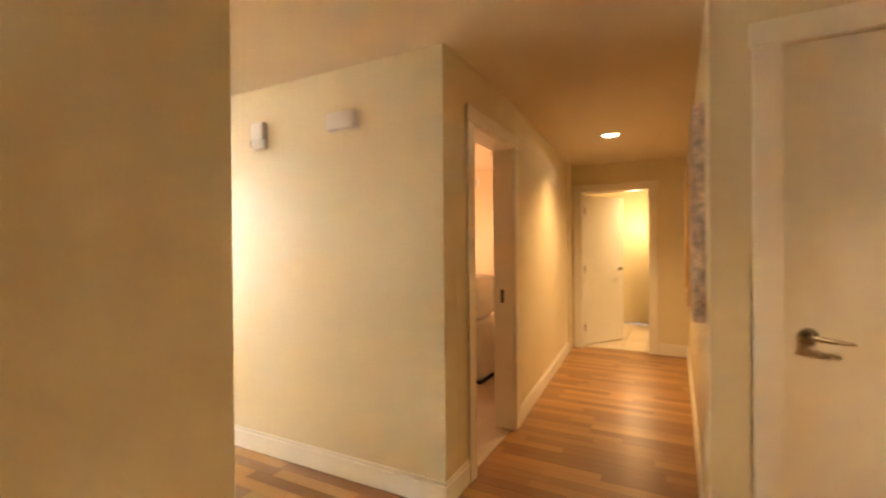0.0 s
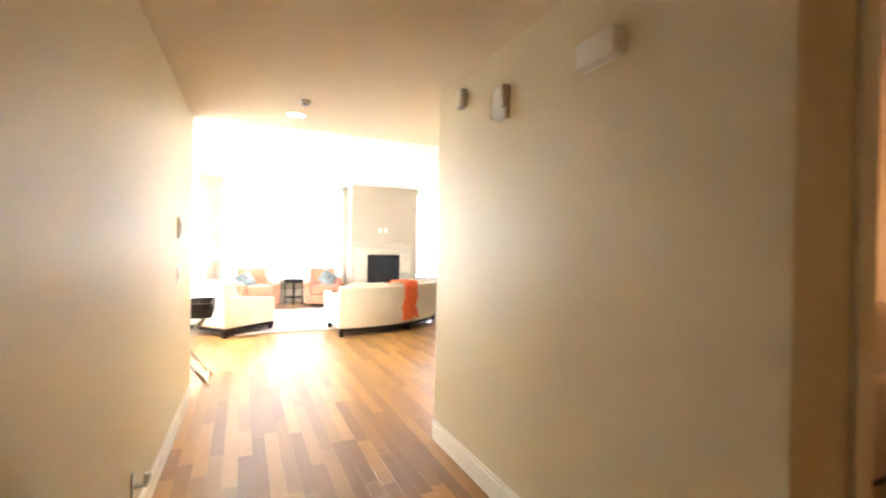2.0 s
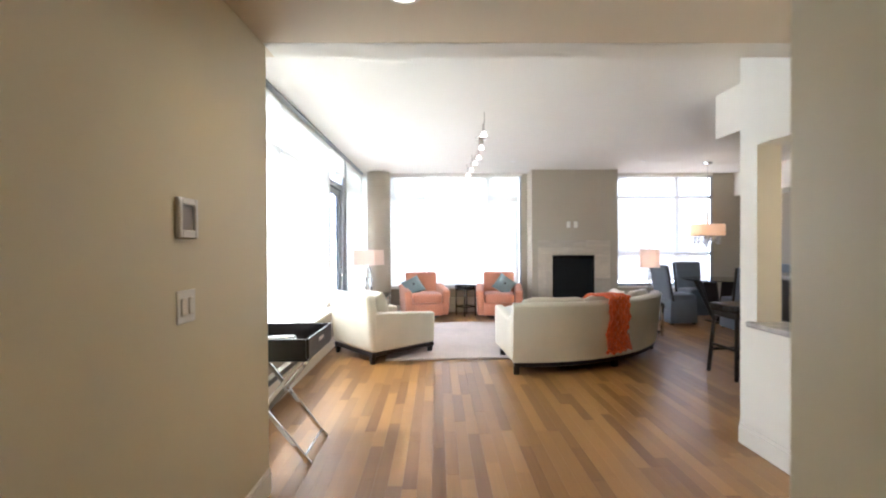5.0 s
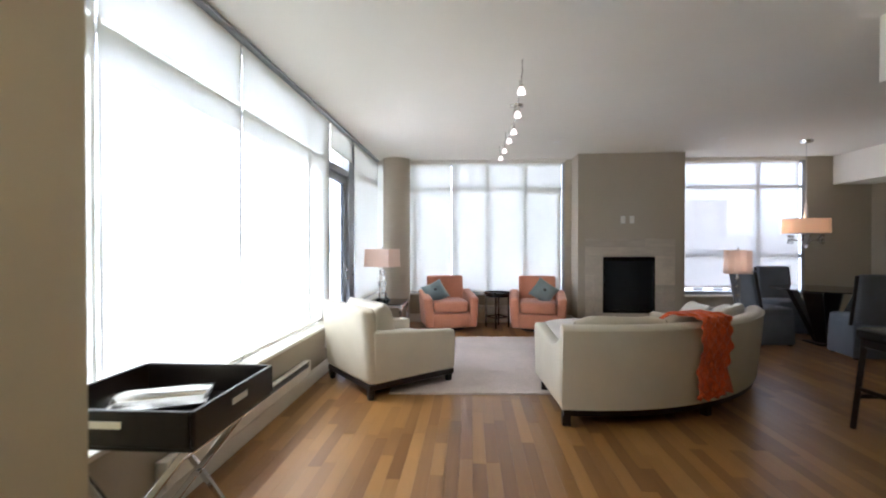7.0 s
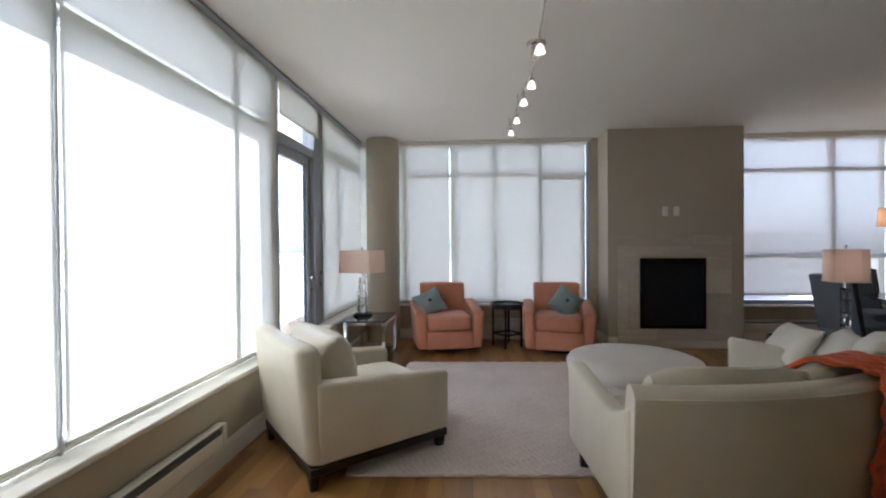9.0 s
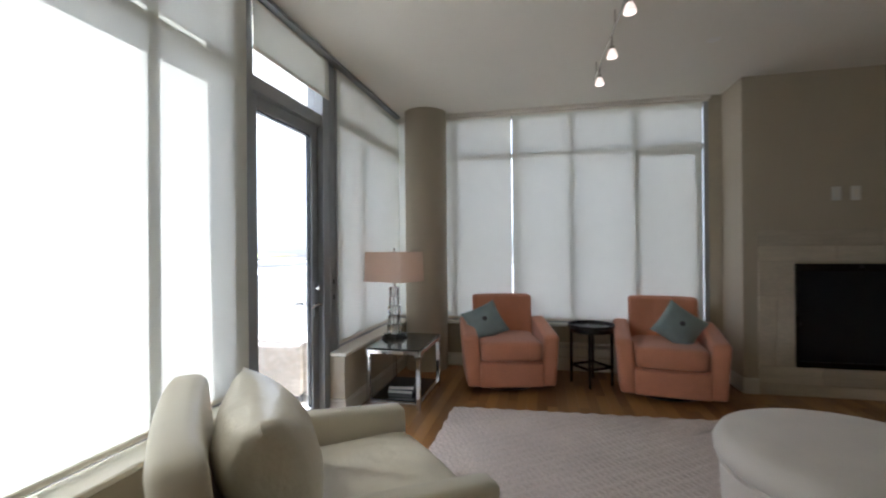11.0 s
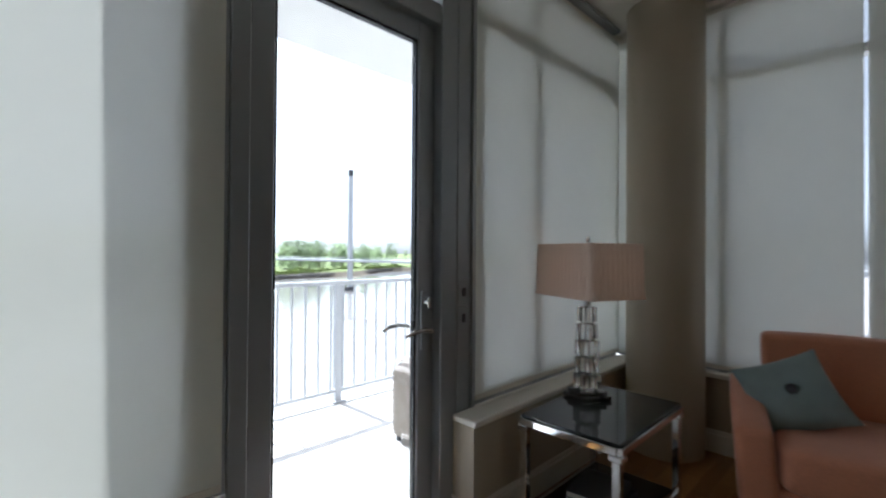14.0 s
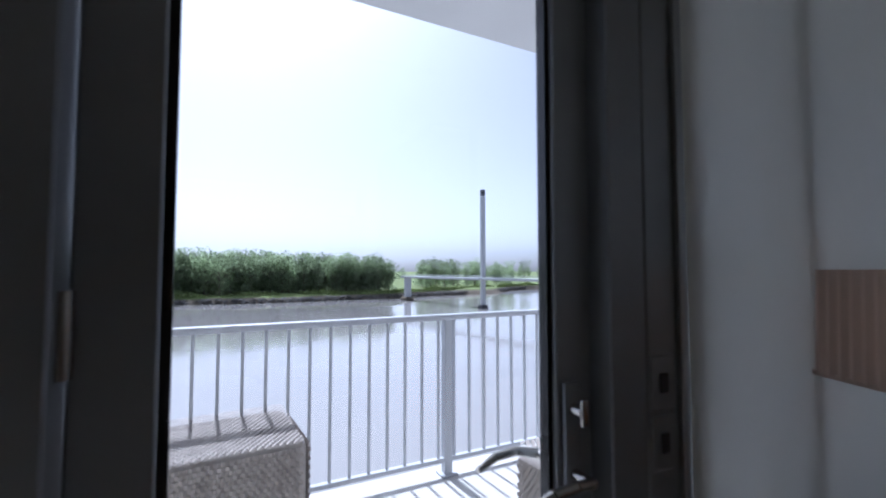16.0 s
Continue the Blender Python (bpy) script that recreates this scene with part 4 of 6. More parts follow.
# ---------------------------------------------------------------- furniture
def cream_chair():
    o = thing("armchair", pose(-6.85, 0.84, 0, 0, 0, 41), "cream leather armchair on a dark wooden plinth", "armchair")
    # local: +y is the way it faces, x is its width
    w, d = 0.90, 0.95
    part("plinth", [bx(-w / 2 + 0.01, w / 2 - 0.01, -d / 2 + 0.02, d / 2 - 0.01, 0.085, 0.135, 0.006, 1)], M_ESP, o)
    for sx in (-1, 1):
        for y in (-d / 2 + 0.05, d / 2 - 0.05):
            bm = bx(-0.03, 0.03, -0.03, 0.03, 0.0, 0.09, 0.005, 1)
            for v in bm.verts:
                if v.co.z < 0.04:
                    v.co.x *= 0.75
                    v.co.y *= 0.75
            part("leg", moved(bm, Matrix.Translation((sx * (w / 2 - 0.05), y, 0))), M_ESP, o)

    def bow(bm, k):
        for v in bm.verts:
            t = (v.co.z - 0.13)
            v.co.y -= k * t + 0.022 * (1 - (v.co.x / (w / 2)) ** 2) * (0.4 + t)
        return bm
    back = bx(-w / 2, w / 2, -d / 2 + 0.01, -d / 2 + 0.15, 0.135, 0.80, 0.045, 3)
    bmesh.ops.subdivide_edges(back, edges=[e for e in back.edges if abs(e.verts[0].co.x - e.verts[1].co.x) > 0.3], cuts=8)
    for v in back.verts:
        if v.co.z > 0.6:
            v.co.z -= 0.02 * max(0.0, (abs(v.co.x) / (w / 2) - 0.8) / 0.2) ** 2
    part("backrest", bow(back, 0.10), M_LEATHER, o)
    for sx in (-1, 1):
        arm = bx(-0.055, 0.055, -d / 2 + 0.05, d / 2, 0.135, 0.60, 0.03, 3)
        bmesh.ops.subdivide_edges(arm, edges=[e for e in arm.edges if abs(e.verts[0].co.y - e.verts[1].co.y) > 0.3], cuts=6)
        for v in arm.verts:
            if v.co.z > 0.4:
                u = (v.co.y + d / 2) / d
                v.co.z -= 0.085 * u
            v.co.x += sx * 0.03 * max(0, v.co.z - 0.2)
        part("arm", moved(arm, Matrix.Translation((sx * (w / 2 - 0.055), 0, 0))), M_LEATHER, o)
    part("seat_cushion", moved(puff(w - 0.22, d - 0.14, 0.20, 0.25, 0.22, 40, 16, 0.006, 5), Matrix.Translation((0, 0.06, 0.335))), M_CREASED, o)
    part("seat_frame", bx(-w / 2 + 0.10, w / 2 - 0.10, -d / 2 + 0.12, d / 2 - 0.02, 0.135, 0.25, 0.01, 2), M_LEATHER, o)
    part("back_cushion", moved(pillow(w - 0.20, 0.47, 0.34, 22, 9), pose(0, -0.21, 0.585, 14, 0, 0)), M_CREASED, o, smooth=60)
    return o


cream_chair()


SX, SY, SR = -7.90, 2.47, 2.13      # centre and radius of the sofa's curve


def curved_sofa():
    R, RI = SR, 1.24
    o = thing("curved_sofa", pose(SX, SY, 0), "cream leather curved sofa on a dark plinth", "sofa")
    a0, a1 = -4.5, 63.5
    part("plinth", arc([(RI + 0.02, 0.085), (R - 0.02, 0.085), (R - 0.02, 0.135), (RI + 0.02, 0.135)], 0, 0, a0 + 0.4, a1 - 0.4, 40), M_ESP, o)
    for a, dy in ((a0 + 1.3, -0.085), (a1 - 1.3, 0.085), ((a0 + a1) / 2, 0)):
        for r in (RI + 0.06, R - 0.07):
            bm = bx(-0.032, 0.032, -0.032, 0.032, 0.0, 0.09, 0.005, 1)
            part("leg", moved(bm, pose(0, 0, 0, 0, 0, a) @ Matrix.Translation((r, dy * (R - r) / 0.9, 0))), M_ESP, o)
    back = [(R - 0.17, 0.135), (R - 0.0, 0.135), (R + 0.035, 0.45), (R + 0.055, 0.70), (R + 0.048, 0.73), (R + 0.025, 0.75), (R - 0.01, 0.757), (R - 0.05, 0.75), (R - 0.075, 0.73), (R - 0.085, 0.70), (R - 0.14, 0.45)]
    part("backrest", arc(back, 0, 0, a0, a1, 48), M_LEATHER, o, smooth=50)
    part("back_seam", arc([(R + 0.052, 0.712), (R + 0.062, 0.716), (R + 0.06, 0.724), (R + 0.05, 0.722)], 0, 0, a0, a1, 48), M_LEATHER, o)
    part("seat_frame", arc([(RI, 0.135), (R - 0.15, 0.135), (R - 0.15, 0.27), (RI + 0.02, 0.27), (RI, 0.25)], 0, 0, a0 + 0.3, a1 - 0.3, 40), M_LEATHER, o)
    n = 3
    for k in range(n):
        b0, b1 = a0 + 3 + k * (a1 - a0 - 6) / n, a0 + 3 + (k + 1) * (a1 - a0 - 6) / n
        seat = [(RI, 0.29), (RI - 0.02, 0.33), (RI - 0.01, 0.40), (RI + 0.03, 0.43), (RI + 0.3, 0.445), (R - 0.20, 0.43), (R - 0.18, 0.36), (R - 0.18, 0.27), (RI + 0.04, 0.27)]
        part("seat_cushion", arc(seat, 0, 0, b0 + 0.2, b1 - 0.2, 14, lambda u, r, z: (r, z - 0.018 * max(0, (abs(2 * u - 1) - 0.8) / 0.2))), M_LEATHER, o, smooth=50)
        bc = [(R - 0.36, 0.44), (R - 0.19, 0.43), (R - 0.10, 0.66), (R - 0.095, 0.76), (R - 0.12, 0.795), (R - 0.17, 0.79), (R - 0.25, 0.72), (R - 0.34, 0.54)]
        part("back_cushion", arc(bc, 0, 0, b0 + 0.25, b1 - 0.25, 18, lambda u, r, z: (r + 0.006 * math.sin(9 * u), z - 0.035 * max(0, (abs(2 * u - 1) - 0.7) / 0.3) * (z > 0.5) + 0.006 * math.sin(7 * u) * (z > 0.5))), M_CREASED, o, smooth=60)
    for a, sgn in ((a0, -1), (a1, 1)):
        arm = bx(RI - 0.04, R + 0.0, -0.055, 0.055, 0.135, 0.60, 0.03, 3)
        bmesh.ops.subdivide_edges(arm, edges=[e for e in arm.edges if abs(e.verts[0].co.x - e.verts[1].co.x) > 0.3], cuts=8)
        for v in arm.verts:
            u = (v.co.x - RI + 0.04) / (R - RI + 0.04)
            if v.co.z > 0.4:
                v.co.z += 0.13 * max(0.0, (u - 0.62) / 0.38) ** 1.8 - 0.07 * min(1.0, u * 1.4) + 0.02
            v.co.y += sgn * (0.11 * (1 - u) + 0.02 * max(0, v.co.z - 0.3))
        part("arm", moved(arm, pose(0, 0, 0, 0, 0, a - sgn * 1.3)), M_LEATHER, o)
    return o


curved_sofa()


def throw():
    """Chunky knit blanket over the back of the sofa."""
    cx, cy, R = SX, SY, SR
    bm = bmesh.new()
    prof = [(R - 0.55, 0.475), (R - 0.42, 0.50), (R - 0.35, 0.60), (R - 0.27, 0.73), (R - 0.16, 0.815), (R - 0.02, 0.815), (R + 0.075, 0.795), (R + 0.105, 0.72), (R + 0.09, 0.60), (R + 0.075, 0.48), (R + 0.065, 0.36), (R + 0.055, 0.25), (R + 0.06, 0.20)]
    pts = []
    for (r0, z0), (r1, z1) in zip(prof, prof[1:]):
        for k in range(7):
            pts.append((r0 + (r1 - r0) * k / 7, z0 + (z1 - z0) * k / 7))
    pts.append(prof[-1])
    nc = 44
    rows = []
    for j, (r, z) in enumerate(pts):
        s = j / (len(pts) - 1)
        row = []
        for i in range(nc + 1):
            u = i / nc
            inner = max(0.0, 0.5 - s) * 2
            wide = 3.7 + 0.5 * s + 3.0 * inner
            a = 26.8 + (2 * u - 1) * wide + 0.35 * math.sin(j * 0.35) - 3.5 * inner
            knit = 0.030 * abs(math.sin(u * math.pi * 7)) * (0.55 + 0.45 * math.sin(j * 0.9 + (int(u * 7) % 2) * math.pi)) + 0.012 * noise.noise(Vector((u * 5, s * 7, 1)))
            hang = 0.04 * noise.noise(Vector((u * 4, 3, 0))) if s > 0.92 else 0
            row.append(bm.verts.new(((r + knit) * math.cos(radians(a)), (r + knit) * math.sin(radians(a)), z + knit * (0.4 if s < 0.6 else 0) + hang)))
        rows.append(row)
    for a, b in zip(rows, rows[1:]):
        for i in range(nc):
            bm.faces.new((a[i], a[i + 1], b[i + 1], b[i]))
    bmesh.ops.recalc_face_normals(bm, faces=bm.faces)
    bmesh.ops.solidify(bm, geom=bm.faces[:], thickness=0.02)
    return single("throw_blanket", bm, M_ORANGE, "orange chunky knit throw draped over the sofa", "throw", pose(cx, cy, 0), smooth=70)


throw()
for x, y, a, s in ((-7.12, 4.12, 62, 1), (-7.32, 3.95, 85, 2)):
    single("scatter_pillow", moved(pillow(0.40, 0.34, 0.18, seed=s), pose(0, 0, 0.15, -38, 0, 0)), M_CREAM, "soft cream pillow on the sofa", "pillow", pose(x, y, 0.445, 0, 0, a - 90), "cream pillows on the sofa", smooth=60)

ot = thing("ottoman", pose(-7.58, 2.93, 0), "large round pale upholstered ottoman", "ottoman")
part("cushion", lathe([(0.0, 0.30), (0.49, 0.30), (0.515, 0.33), (0.52, 0.375), (0.50, 0.415), (0.46, 0.432), (0.3, 0.445), (0.0, 0.45)], 48), M_OTTO, ot, smooth=60)
part("skirt", lathe([(0.47, 0.06), (0.485, 0.07), (0.495, 0.285), (0.48, 0.30), (0.0, 0.30)], 48), M_OTTO, ot)
part("piping", lathe([(0.495, 0.287), (0.505, 0.294), (0.495, 0.301)], 48), M_OTTO, ot)
for k in range(4):
    a = radians(45 + 90 * k)
    part("foot", rod((0.38 * math.cos(a), 0.38 * math.sin(a), 0.0), (0.38 * math.cos(a), 0.38 * math.sin(a), 0.065), 0.025, 0.035), M_ESP, ot)

# rug
rug = bmesh.new()
nx, ny = 110, 90
RX0, RX1, RY0, RY1 = -8.86, -6.42, 0.91, 3.75
grid = [[rug.verts.new((RX0 + (RX1 - RX0) * i / nx, RY0 + (RY1 - RY0) * j / ny + 0.006 * math.sin(i * 0.7), 0.013 + 0.007 * (((i + j) // 2) % 2) + 0.002 * noise.noise(Vector((i * 0.2, j * 0.2, 0))))) for j in range(ny + 1)] for i in range(nx + 1)]
for v in rug.verts:
    v.co.x -= 0.05 * (v.co.y - RY0)
for i in range(nx):
    for j in range(ny):
        rug.faces.new((grid[i][j], grid[i + 1][j], grid[i + 1][j + 1], grid[i][j + 1]))
border = [e for e in rug.edges if e.is_boundary]
ext = bmesh.ops.extrude_edge_only(rug, edges=border)
for v in [g for g in ext["geom"] if isinstance(g, bmesh.types.BMVert)]:
    v.co.z = 0.0015
single("rug", rug, M_RUG, "thick cream woven wool area rug", "rug", smooth=0)


def shag_mat():
    """White shag mat: a backing and a pile of leaning tufts."""
    o = thing("door_mat", pose(-8.05, 0.36, 0, 0, 0, 3), "white shaggy mat inside the balcony door", "mat")
    part("backing", bx(-0.42, 0.42, -0.24, 0.24, 0.001, 0.008, 0.002, 1), M_SHAG, o)
    r = random.Random(8)
    v, f = [], []
    for _ in range(5200):
        p = Vector((r.uniform(-0.425, 0.425), r.uniform(-0.245, 0.245), 0.006))
        t = p + Vector((r.gauss(0, 0.012), r.gauss(0, 0.012), r.uniform(0.014, 0.032)))
        u = Vector((r.gauss(0, 1), r.gauss(0, 1), 0)).normalized() * 0.003
        b = len(v)
        v += [tuple(p + u), tuple(p - u), tuple(t)]
        f.append((b, b + 1, b + 2))
    me = bpy.data.meshes.new("shag")
    me.from_pydata(v, [], f)
    me.materials.append(M_SHAG)
    q = new("shag", me)
    q.parent = o
    tagged(q, "white shag tufts", kind="stuff")
    return o


shag_mat()


def coral_chair(m, label):
    o = thing("swivel_armchair", m, label, "armchair", "coral swivel armchairs")
    # faces +x
    part("swivel_base", lathe([(0.27, 0.0), (0.29, 0.012), (0.29, 0.04), (0.0, 0.05)], 28), M_ESP, o)
    body = bx(-0.36, 0.36, -0.30, 0.30, 0.055, 0.29, 0.03, 3)
    part("body", body, M_CORAL, o)
    part("front_panel", bx(0.33, 0.385, -0.285, 0.285, 0.06, 0.275, 0.02, 3), M_CORAL, o)
    for s in (-1, 1):
        arm = bx(-0.34, 0.37, -0.07, 0.07, 0.06, 0.55, 0.035, 3)
        bmesh.ops.subdivide_edges(arm, edges=[e for e in arm.edges if abs(e.verts[0].co.x - e.verts[1].co.x) > 0.3], cuts=6)
        for v in arm.verts:
            u = (v.co.x + 0.34) / 0.71
            if v.co.z > 0.3:
                v.co.z += 0.05 * (1 - u) - 0.035 * u
                v.co.y += s * 0.03
            v.co.y -= s * 0.02 * max(0, u - 0.5)
        part("arm", moved(arm, Matrix.Translation((0, s * 0.34, 0))), M_CORAL, o)
    back = bx(-0.075, 0.075, -0.285, 0.285, 0.10, 0.82, 0.032, 3)
    bmesh.ops.subdivide_edges(back, edges=[e for e in back.edges if abs(e.verts[0].co.y - e.verts[1].co.y) > 0.3], cuts=8)
    for v in back.verts:
        t = v.co.z - 0.1
        v.co.x -= 0.20 * t - 0.03 - 0.06 * (v.co.y / 0.285) ** 2
        v.co.y *= 1 + 0.08 * t
    part("backrest", moved(back, Matrix.Translation((-0.27, 0, 0))), M_CORAL, o)
    part("seat_cushion", moved(puff(0.66, 0.56, 0.185, 0.3, 0.22, 40, 16, 0.004, 4), Matrix.Translation((0.07, 0, 0.375))), M_CORAL, o)
    return o


def button_pillow(m):
    o = thing("button_pillow", m, "blue-grey square pillow with a dark centre button", "pillow", "blue-grey pillows on the armchairs")
    part("cover", pillow(0.36, 0.36, 0.15, seed=6), M_TEAL, o, smooth=60)
    part("button", moved(puff(0.045, 0.03, 0.045, 0.9, 0.9, 14, 8), Matrix.Translation((0, -0.085, 0))), M_DARKST, o)
    return o


coral_chair(pose(-9.66, 1.27, 0, 0, 0, 13), "coral upholstered swivel armchair holding a blue-grey pillow")
coral_chair(pose(-9.64, 2.70, 0, 0, 0, -7), "coral upholstered swivel armchair near the fireplace")
button_pillow(Matrix.Translation((-9.62, 1.07, 0.585)) @ pose(0, 0, 0, 0, 0, 112) @ pose(0, 0, 0, -36, -22, 0))
button_pillow(Matrix.Translation((-9.58, 2.79, 0.60)) @ pose(0, 0, 0, 0, 0, 76) @ pose(0, 0, 0, -32, 34, 0))

tb = thing("side_table", pose(-9.77, 2.07, 0), "round black tray side table on four legs", "side table")
part("tabletop", lathe([(0.0, 0.535), (0.205, 0.535), (0.215, 0.545), (0.215, 0.572), (0.206, 0.572), (0.203, 0.55), (0.0, 0.548)], 36), M_BLACK, tb)
for k in range(4):
    a = radians(-10 + 90 * k)
    x, y = 0.185 * math.cos(a), 0.185 * math.sin(a)
    part("leg", bx(x - 0.013, x + 0.013, y - 0.013, y + 0.013, 0, 0.54, 0.003, 1), M_BLACK, tb)
    b = radians(80 + 90 * k)
    part("stretcher", bar((x, y, 0.17), (0.185 * math.cos(b), 0.185 * math.sin(b), 0.17), 0.016, 0.02), M_BLACK, tb)
part("apron", lathe([(0.19, 0.50), (0.20, 0.50), (0.20, 0.536), (0.19, 0.536)], 36), M_BLACK, tb)


def glass_table(m, lx, ly, h, label):
    o = thing("end_table", m, label, "end table", "chrome and glass end tables")
    part("tabletop", bx(-lx / 2, lx / 2, -ly / 2, ly / 2, h - 0.012, h, 0.003, 1), M_SMOKE, o, "smoked glass top")
    part("top_frame", [bx(-lx / 2, lx / 2, s * ly / 2 - 0.012, s * ly / 2 + 0.012, h - 0.045, h - 0.013, 0.003, 1) for s in (-1, 1)] +
         [bx(s * lx / 2 - 0.012, s * lx / 2 + 0.012, -ly / 2 + 0.012, ly / 2 - 0.012, h - 0.045, h - 0.013, 0.003, 1) for s in (-1, 1)], M_CHROME, o)
    for sx in (-1, 1):
        for sy in (-1, 1):
            x, y = sx * (lx / 2 - 0.015), sy * (ly / 2 - 0.015)
            part("leg", bx(x - 0.017, x + 0.017, y - 0.017, y + 0.017, 0, h - 0.03, 0.003, 1), M_CHROME, o)
            part("collar", bx(x - 0.028, x + 0.028, y - 0.028, y + 0.028, h - 0.07, h - 0.045, 0.004, 1), M_CHROME, o)
    part("lower_shelf", bx(-lx / 2 + 0.03, lx / 2 - 0.03, -ly / 2 + 0.03, ly / 2 - 0.03, 0.055, 0.067, 0.003, 1), M_SMOKE, o)
    for s in (-1, 1):
        part("lower_rail", bx(-lx / 2 + 0.03, lx / 2 - 0.03, s * (ly / 2 - 0.015) - 0.01, s * (ly / 2 - 0.015) + 0.01, 0.03, 0.055, 0.003, 1), M_CHROME, o)
        part("lower_rail", bx(s * (lx / 2 - 0.015) - 0.01, s * (lx / 2 - 0.015) + 0.01, -ly / 2 + 0.03, ly / 2 - 0.03, 0.03, 0.055, 0.003, 1), M_CHROME, o)
    return o


glass_table(pose(-9.09, 0.43, 0), 0.70, 0.46, 0.49, "chrome end table with smoked glass shelves")
glass_table(pose(-7.98, 4.62, 0), 0.60, 0.46, 0.49, "chrome end table with smoked glass top behind the sofa")
for k, (dx, dy, w) in enumerate(((0, 0, 0.30), (0.01, -0.01, 0.27))):
    bk = thing("book", pose(-9.07 + dx, 0.43 + dy, 0.067 + k * 0.032, 0, 0, 8 * k), "dark hardback book lying on the lower shelf", "book", "books on the shelf")
    part("cover", [bx(-w / 2, w / 2, -0.11, 0.11, 0, 0.003), bx(-w / 2, w / 2, -0.11, 0.11, 0.028, 0.031), bx(-w / 2, w / 2, 0.107, 0.11, 0.003, 0.028)], M_DARKST, bk)
    part("pages", bx(-w / 2 + 0.004, w / 2 - 0.004, -0.105, 0.106, 0.003, 0.028), M_CREAM, bk)


def crystal_lamp(m, sx, sy, label, cloth, pleats):
    o = thing("table_lamp", m, label, "table lamp")
    part("foot", [bx(-0.085, 0.085, -0.085, 0.085, 0.0, 0.022, 0.004, 1), bx(-0.07, 0.07, -0.07, 0.07, 0.022, 0.045, 0.004, 1)], M_CRYSTAL, o)
    if pleats > 25:
        for k in range(5):
            turn = pose(0, 0, 0, 0, 0, (0, 14, -9, 18, 4)[k])
            w = (0.050, 0.043, 0.046, 0.040, 0.036)[k]
            part("crystal_block", moved(bx(-w, w, -w, w, 0.046 + 0.085 * k, 0.127 + 0.085 * k, 0.008, 2), turn), M_CRYSTAL, o, "clear cut crystal block")
        part("rod", rod((0, 0, 0.04), (0, 0, 0.80), 0.006), M_CHROME, o)
    else:
        for side in (-1, 1):
            part("crystal_column", bx(-0.012, 0.012, side * 0.048 - 0.012, side * 0.048 + 0.012, 0.045, 0.47, 0.003, 1), M_CRYSTAL, o, "slim clear crystal column")
        for z in (0.055, 0.16, 0.265, 0.37, 0.46):
            part("cross_bar", bx(-0.010, 0.010, -0.036, 0.036, z - 0.009, z + 0.009, 0.002, 1), M_CHROME, o)
        part("rod", rod((0, 0, 0.46), (0, 0, 0.80), 0.006), M_CHROME, o)
    part("neck", rod((0, 0, 0.47), (0, 0, 0.53), 0.016), M_CHROME, o)
    part("finial", moved(puff(0.02, 0.02, 0.03, 0.9, 0.9, 10, 8), Matrix.Translation((0, 0, 0.81))), M_CHROME, o)
    bm = bmesh.new()
    per = []
    corners = [(-sx / 2, -sy / 2), (sx / 2, -sy / 2), (sx / 2, sy / 2), (-sx / 2, sy / 2)]
    for c in range(4):
        (xa, ya), (xb, yb) = corners[c], corners[(c + 1) % 4]
        n = int(pleats * math.hypot(xb - xa, yb - ya)) * 2
        for k in range(n):
            u = k / n
            nx, ny = (yb - ya), -(xb - xa)
            ln = math.hypot(nx, ny)
            off = 0.009 if k % 2 else 0.0
            per.append((xa + (xb - xa) * u + nx / ln * off, ya + (yb - ya) * u + ny / ln * off))
    lo = [bm.verts.new((x, y, 0.525)) for x, y in per]
    hi = [bm.verts.new((x * 0.97, y * 0.97, 0.785)) for x, y in per]
    for k in range(len(per)):
        bm.faces.new((lo[k], lo[(k + 1) % len(per)], hi[(k + 1) % len(per)], hi[k]))
    part("shade", bm, cloth, o, "pleated rectangular shade" if pleats > 25 else "", smooth=0)
    part("shade_trim", [bx(-sx / 2 - 0.004, sx / 2 + 0.004, s * sy / 2 - 0.004, s * sy / 2 + 0.004, 0.518, 0.53) for s in (-1, 1)] + [bx(s * sx / 2 - 0.004, s * sx / 2 + 0.004, -sy / 2, sy / 2, 0.518, 0.53) for s in (-1, 1)], cloth, o)
    return o


crystal_lamp(pose(-9.172, 0.30, 0.49, 0, 0, 67), 0.44, 0.32, "crystal block table lamp with a pleated pink-beige shade", M_BLINDL, 36)
crystal_lamp(pose(-7.8, 4.7, 0.49, 0, 0, 75), 0.24, 0.20, "crystal block table lamp with a plain pale shade", M_SHADEW, 12)


